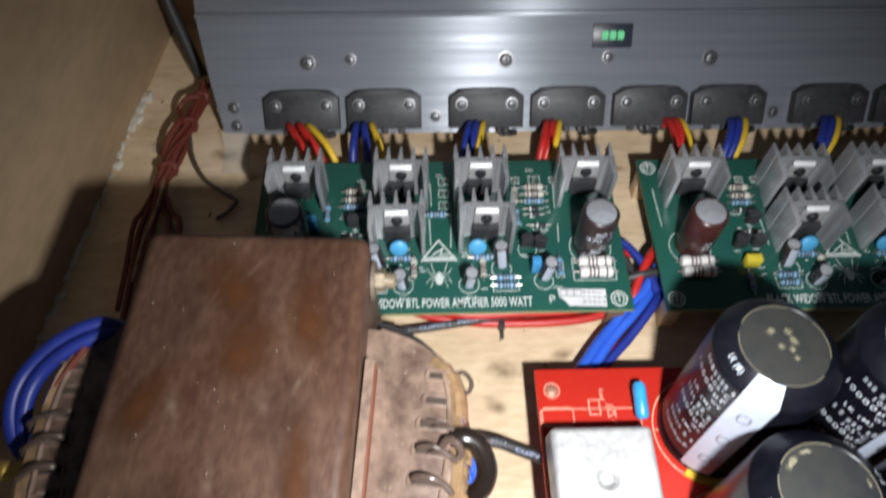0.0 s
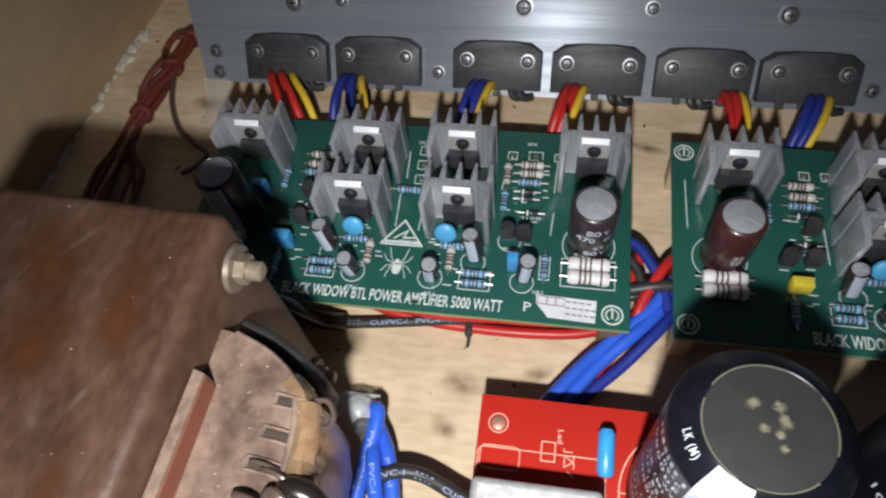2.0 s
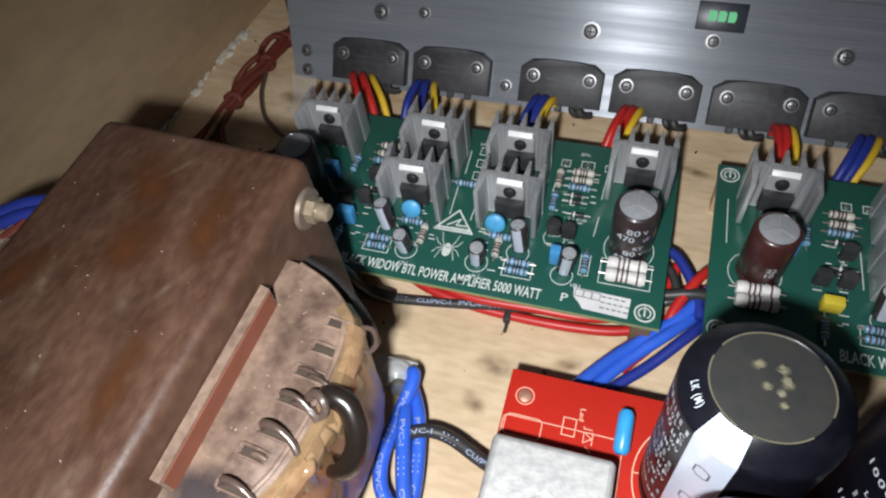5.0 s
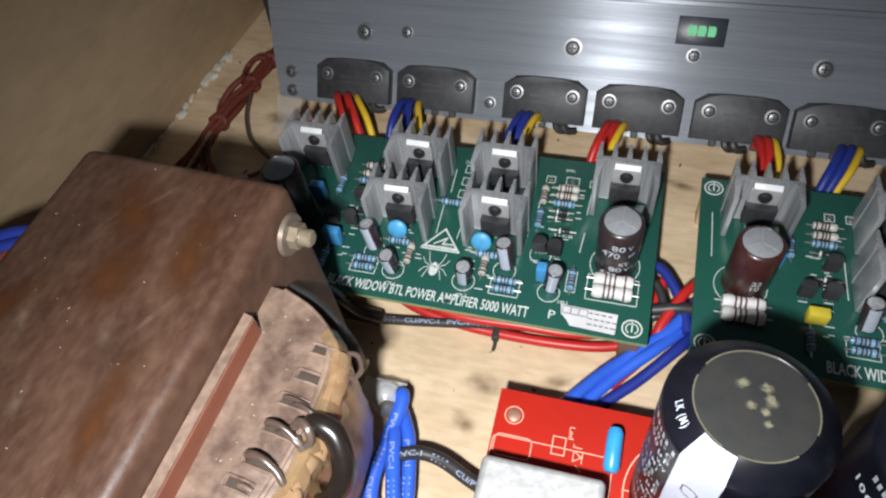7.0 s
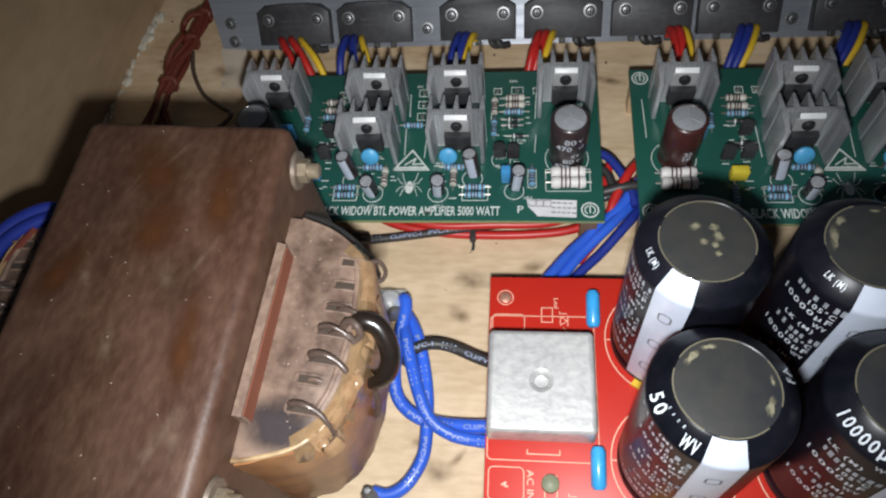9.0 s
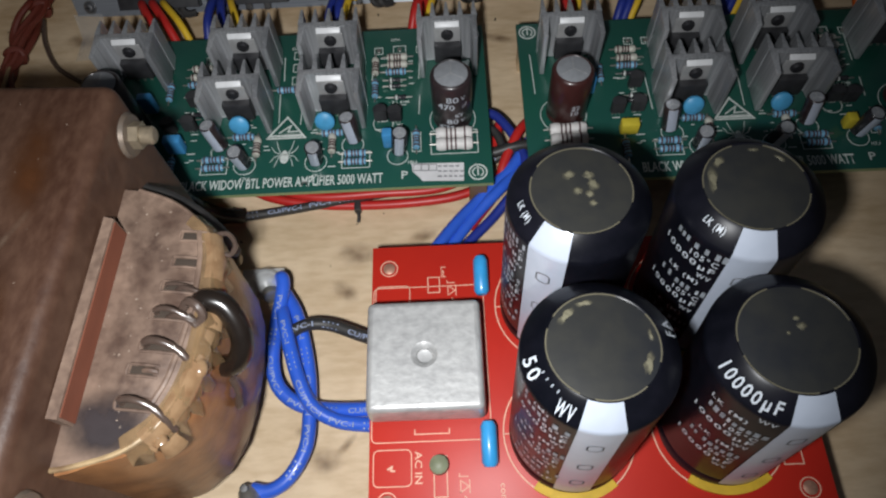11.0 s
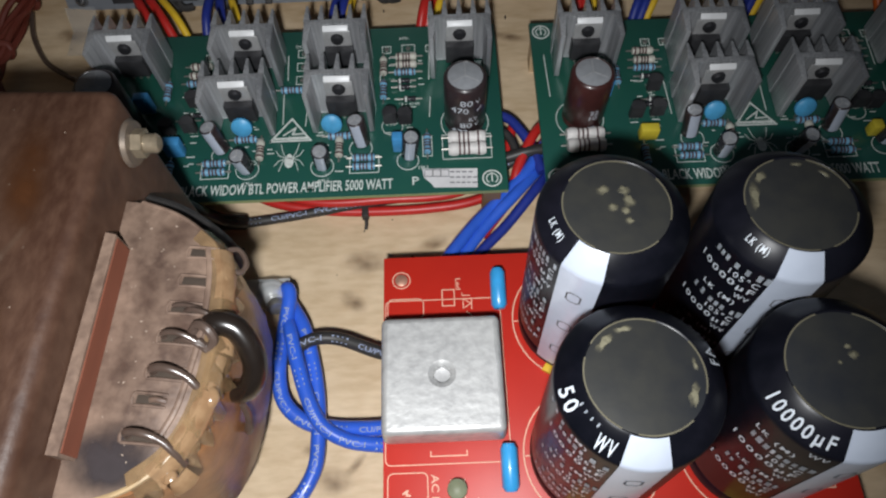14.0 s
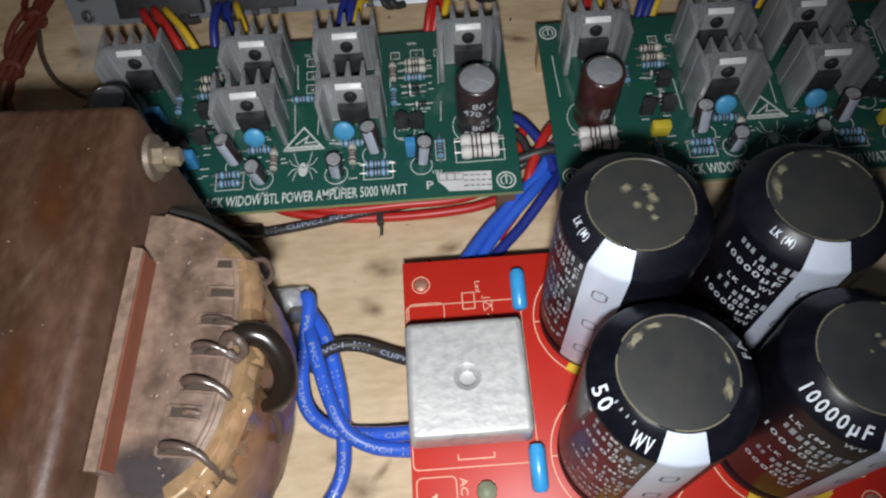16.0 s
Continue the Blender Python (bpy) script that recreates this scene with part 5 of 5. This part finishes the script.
# ---- wires and cables ----
def cable(name, pts, r, material, label, group="", marks=0):
    ob = solo(name, tube(B(), pts, r, 12, 10), material, label, "cable", group)
    if marks:
        line = spline(pts, 10)
        run = [0.0]
        for p, q in zip(line, line[1:]):
            run.append(run[-1] + (q - p).length)
        bm = B()
        at = run[-1] * 0.14
        turnwords = 0
        while at < run[-1] * 0.86:
            words = ("PVC-I", "", "CU/PVC-I")[turnwords % 3]
            turnwords += 1
            width = 0.15 * max(len(words), 4)
            if words:
                o = letters(words, width, 0.15, 0.01)
                bmesh.ops.subdivide_edges(o, edges=o.edges[:], cuts=1)
            else:
                o = B()
                for u in range(4):
                    line_bar(o, [(u * 0.15 + 0.05, 0), (u * 0.15 + 0.05, 0.14)], 0, 0.06)
            for v in o.verts:
                u = at + v.co.x
                k = max(i for i in range(len(run)) if run[i] <= u) if u > 0 else 0
                k = min(k, len(line) - 2)
                d = (line[k + 1] - line[k])
                c = line[k] + d * ((u - run[k]) / max(d.length, 1e-6))
                d = d.normalized()
                across = d.cross(Vector((0.0, -0.35, 1))).normalized()
                up = across.cross(d)
                a = (v.co.y - 0.075) / r
                v.co = c + (up * math.cos(a) - across * math.sin(a)) * (r + 0.012)
            merge(bm, o)
            at += width + 0.28
        part("print", bm, CABLEPRINT, ob, "tiny white printing", smooth=False)
    return ob


cable("blue_cable", [(-0.1, 8.3, 1.2), (0.12, 8.5, 1.5), (0.2, 8.1, 1.5), (0.04, 7.0, 1.3), (-0.05, 6.0, 1.15), (0.15, 5.15, 1.05), (0.75, 4.6, 0.95), (1.6, 4.4, 0.9), (2.8, 4.3, 1.1), (3.8, 4.3, 1.4)], 0.225, BLUE, "thick blue cable with tiny white printing", "transformer cables", 1)
cable("blue_cable", [(0.1, 7.7, 1.2), (0.3, 7.1, 1.5), (0.58, 6.1, 1.55), (0.92, 5.1, 1.5), (1.3, 4.4, 1.35), (2.0, 3.98, 1.2), (2.9, 3.82, 1.2), (3.8, 3.75, 1.4)], 0.215, BLUE, "thick blue cable twisted over its neighbour", "transformer cables", 1)
cable("blue_cable", [(0.2, 8.1, 1.1), (0.6, 7.4, 1.2), (0.9, 6.4, 1.1), (1.1, 5.3, 1.0), (1.15, 4.2, 0.95), (1.08, 3.3, 0.9), (0.65, 2.5, 0.85), (0.1, 2.15, 0.8), (-0.4, 2.2, 0.8)], 0.215, BLUE, "thick blue cable bending back to a lug", "transformer cables", 1)
cable("black_cable", [(0.25, 6.35, 1.0), (0.55, 6.7, 1.35), (1.1, 6.9, 1.45), (1.8, 6.85, 1.4), (2.8, 6.45, 1.4), (3.8, 6.1, 1.5)], 0.2, BLACKW, "black cable with tiny white printing", "transformer cables", 1)
for x, y, z in ((-0.42, 8.4, 1.2), (-0.55, 2.2, 0.75)):
    lug = thing("cable_lug", (x, y, z), "tinned cable lug in a clear plastic sleeve", "lug")
    part("barrel", lathe(B(), [(0, 0), (0.24, 0), (0.29, 0.06), (0.29, 0.6), (0.22, 0.7), (0, 0.7)], 14, Matrix.Rotation(radians(60), 4, "X") @ Matrix.Rotation(radians(25), 4, "Y")), TIN, lug)
    part("stud", lathe(B(), [(0, -0.3), (0.14, -0.3), (0.14, 0.35), (0.1, 0.4), (0, 0.41)], 12), STEEL, lug)
    if y > 5:
        bm = B()
        box(bm, -0.85, 0.5, -0.15, 0.62, -0.12, -0.06, 0.02)
        part("sleeve", bm, CLEAR, lug, "clear plastic sleeve")
        part("solder_dome", lathe(B(), [(0.34, -0.05), (0.34, 0.12), (0.26, 0.3), (0.13, 0.4), (0, 0.43)], 18), TABM, lug, "shiny tinned dome")
        part("clear_cap", lathe(B(), [(0.5, -0.06), (0.5, 0.2), (0.4, 0.42), (0.2, 0.53), (0, 0.56)], 20), CLEAR, lug, "clear plastic cap over the lug")

# under and between the green boards
cable("red_cable", [(-2.5, 13.2, 0.4), (-0.9, 12.2, 0.45), (0.8, 11.85, 0.35), (2.4, 11.75, 0.3), (4.4, 11.75, 0.35), (6.0, 11.95, 0.4), (7.4, 12.6, 0.5), (8.6, 14.1, 0.7)], 0.17, RED, "red cable running under the boards", "board cables")
cable("red_cable", [(-1.6, 12.9, 0.7), (0.5, 12.0, 0.7), (3.0, 12.0, 0.65), (5.5, 12.2, 0.6), (7.0, 13.3, 0.8), (7.5, 14.6, 1.0)], 0.16, RED, "red cable under the front edge of the board", "board cables")
cable("black_cable", [(-4.5, 10.8, 1.6), (-3.0, 11.1, 1.0), (-2.2, 11.35, 0.5), (-0.4, 11.6, 0.4), (2.2, 11.95, 0.5), (4.6, 12.3, 0.5), (6.5, 12.9, 0.6), (8.0, 13.4, 0.9), (9.8, 13.9, 0.9)], 0.17, BLACKW, "black cable crossing under the board", "board cables", 1)
cable("black_cable", [(5.0, 12.9, 0.8), (7.0, 13.2, 1.0), (8.0, 13.35, 1.2), (9.2, 13.5, 1.1)], 0.2, BLACKW, "black cable between the boards", "board cables")
cable("blue_cable", [(4.2, 8.6, 0.7), (5.2, 9.9, 0.8), (6.0, 10.9, 0.75), (6.9, 11.8, 0.75), (7.8, 12.7, 0.9), (8.6, 13.8, 1.0), (9.8, 14.8, 0.7)], 0.21, BLUE, "blue cable coming out under the red board", "board cables")
cable("blue_cable", [(4.6, 8.4, 0.5), (5.6, 9.9, 0.6), (6.4, 10.9, 0.7), (7.4, 11.9, 0.9), (8.2, 12.9, 0.7), (8.8, 13.9, 0.6)], 0.2, BLUE, "blue cable in the bundle under the red board", "board cables")
cable("black_cable", [(5.0, 8.5, 0.3), (6.0, 9.9, 0.35), (7.0, 10.9, 0.45), (7.9, 11.9, 0.7), (8.6, 12.8, 0.6)], 0.18, NAVY, "dark blue cable in the bundle", "board cables")
cable("red_cable", [(6.2, 10.6, 0.4), (7.2, 11.9, 0.6), (7.5, 12.8, 1.0), (8.1, 13.9, 1.3), (8.7, 14.7, 1.1)], 0.17, RED, "red cable crossing between the boards", "board cables")
cable("blue_cable", [(6.4, 15.0, 1.0), (7.2, 14.8, 1.2), (7.7, 14.2, 1.2), (8.1, 13.4, 1.1), (8.3, 12.6, 1.0)], 0.17, NAVY, "blue cable arching between the boards", "board cables")
cable("blue_cable", [(6.3, 14.4, 0.9), (7.15, 14.2, 1.1), (7.5, 13.5, 1.0), (7.6, 12.8, 0.9)], 0.15, BLACKW, "dark cable arching between the boards", "board cables")
tie = thing("cable_tie", (2.3, 11.75, 0.3), "small black cable tie round the cables", "cable tie")
bm = B()
box(bm, -0.12, 0.12, -0.28, 0.32, -0.12, 0.2, 0.05)
part("head", bm, BLACKW, tie)
part("tail", tube(B(), [(0, -0.2, 0), (0.03, -0.42, -0.05), (0.0, -0.6, -0.15)], 0.06, 8), BLACKW, tie)

# red harness along the left wall: a folded stub of twisted wires that fans out behind the transformer
base = [(-10.7, 24.1, 1.1), (-10.95, 22.5, 0.95), (-11.25, 21.4, 0.8), (-11.45, 20.3, 0.75), (-11.75, 19.1, 0.7), (-11.95, 18.2, 0.7)]
rnd = random.Random(31)
for k in range(6):
    pts = []
    for i, (x, y, z) in enumerate(base):
        a = k * 1.05 + i * 0.5 + rnd.uniform(-0.9, 0.9)
        w = (0.14, 0.2, 0.24, 0.2, 0.2, 0.22)[i] * rnd.uniform(0.7, 1.5)
        pts.append((x + w * math.cos(a), y - 0.4 * (k % 3) * (i == 0) + rnd.uniform(-0.25, 0.25), max(0.2, z + w * math.sin(a))))
    fan = ((-12.7, 16.5), (-12.4, 16.0), (-11.9, 16.2), (-11.3, 16.8), (-10.8, 16.6), (-12.1, 15.7))[k]
    pts += [((pts[-1][0] + fan[0]) / 2, 17.2, 0.5), (fan[0], fan[1], 0.4), (fan[0] + 0.25, fan[1] - 2.2, 0.6), (fan[0] + 0.5, fan[1] - 4.2, 0.9)]
    solo("harness_wire", tube(B(), pts, 0.11 + 0.015 * (k % 3), 8, 8), DARKRED, "dusty dark red wire in the twisted harness", "wire", "harness wires")
solo("harness_wire", tube(B(), [(-10.8, 23.0, 1.3), (-11.3, 22.9, 1.3), (-11.7, 22.6, 1.0), (-11.6, 22.0, 1.0), (-11.35, 21.6, 1.3), (-11.7, 20.9, 1.2), (-11.95, 20.2, 0.9), (-11.8, 19.5, 0.8)], 0.13, 8, 8), DARKRED, "dark red wire folded back over the harness", "wire", "harness wires")
solo("harness_wire", tube(B(), [(-11.2, 21.4, 0.5), (-10.9, 20.2, 0.35), (-10.2, 19.0, 0.28), (-9.3, 18.3, 0.25), (-8.7, 17.9, 0.2), (-8.95, 17.3, 0.2), (-9.4, 16.9, 0.2)], 0.1, 8), WIREVARNISH, "thin brown wire end bent away from the harness", "wire", "harness wires")
solo("harness_wire", tube(B(), [(-11.7, 18.9, 0.8), (-11.6, 17.6, 0.5), (-11.0, 16.2, 0.3), (-10.7, 15.2, 0.3)], 0.09, 8), WIREVARNISH, "thin brown wire leaving the harness", "wire", "harness wires")
solo("harness_wire", tube(B(), [(-11.7, 18.6, 0.85), (-11.7, 17.6, 0.8), (-11.9, 16.6, 0.6), (-12.1, 15.4, 0.5), (-12.0, 13.6, 0.7)], 0.08, 8), CREAM, "dusty yellow wire among the red harness wires", "wire", "harness wires")
for x, y, z, r in ((-10.85, 23.2, 1.0, 0.3), (-11.2, 21.7, 0.85, 0.33), (-11.7, 19.3, 0.7, 0.33)):
    bm = tube(B(), [(x + r * math.cos(a), y + 0.1 * math.sin(2 * a), z + r * math.sin(a)) for a in [k * 0.52 for k in range(13)]], 0.13, 8, 2)
    solo("tape_band", bm, DARKRED, "dark tape wound round the red harness", "tape", "harness tapes")
solo("black_wire", tube(B(), [(-11.3, 25.2, 0.4), (-11.9, 26.3, 1.6), (-12.6, 27.6, 3.4), (-13.0, 28.6, 5.2)], 0.3, 10), BLACKW, "dark cable in the corner beside the plate", "cable")

# blue loop at the far side of the transformer
for k in range(2):
    d = 0.34 * k
    cable("blue_cable", [(-8.45, 8.35 - d * 0.3, 7.2), (-9.1 + d * 0.3, 8.4 - d, 7.6), (-10.0 + d * 0.6, 7.95 - d, 7.6), (-10.75 + d, 7.2 - d * 0.4, 7.4), (-11.0 + d, 6.4, 7.2), (-10.85 + d * 0.7, 5.6, 6.9), (-10.3, 4.9, 6.6)], 0.2, NAVY, "dark blue cable looping at the transformer", "transformer cables")
cable("black_cable", [(-10.0, 2.3, 6.3), (-10.4, 1.6, 5.5), (-11.0, 0.4, 3.5), (-11.2, -1.5, 1.0)], 0.22, BLACKW, "black cable leaving the transformer", "transformer cables")

# dark stains soaked into the base board
for k, (x, y, a, b) in enumerate(((1.5, 3.05, 0.7, 0.5), (0.8, 4.0, 0.4, 0.25), (2.1, 3.5, 0.6, 0.18), (7.7, 19.6, 0.3, 1.3), (2.3, 10.0, 1.0, 0.6), (4.6, 10.6, 0.7, 0.35), (1.9, 8.6, 0.4, 0.7), (5.6, 9.6, 0.5, 0.5), (-9.6, 20.6, 0.9, 0.6), (-8.2, 19.3, 0.6, 0.4), (-12.6, 21.0, 0.4, 0.8), (3.0, 19.6, 1.2, 0.35), (11.8, 19.5, 1.0, 0.4))):
    o = B()
    o.faces.new([o.verts.new((a * math.cos(t * 0.314), b * math.sin(t * 0.314), 0)) for t in range(20)])
    solo("stain", o, STAIN, "brown stain soaked into the plywood floor", "stain", "floor stains", smooth=False, at=(x, y, 0.003), turn=25.0 * (k % 4))

# dust specks caught on the transformer
rnd = random.Random(21)
bm = B()
for k in range(64):
    if k < 34:
        x, y, z = rnd.uniform(-7.5, -2.4), rnd.uniform(0.3, 10.0), 9.1
    else:
        x, y, z = rnd.uniform(-1.9, -0.6), rnd.uniform(2.4, 7.6), 7.625
    o = bmesh.new()
    bmesh.ops.create_icosphere(o, subdivisions=1, radius=rnd.uniform(0.008, 0.024))
    merge(bm, o, Matrix.Translation((x, y, z)) @ Matrix.Rotation(rnd.uniform(0, 3), 4, "Z") @ Matrix.Diagonal((1.6, 0.8, 0.6, 1)))
solo("dust_specks", bm, DUST, "pale dust specks on the transformer", "dust", kind="stuff")

cable("black_cable", [(-5.6, 10.75, 3.6), (-4.3, 11.0, 3.0), (-3.2, 11.1, 2.3), (-2.4, 11.2, 1.1), (-1.7, 11.4, 0.55)], 0.27, SLEEVE, "thick black sleeve coming from behind the transformer", "transformer cables")
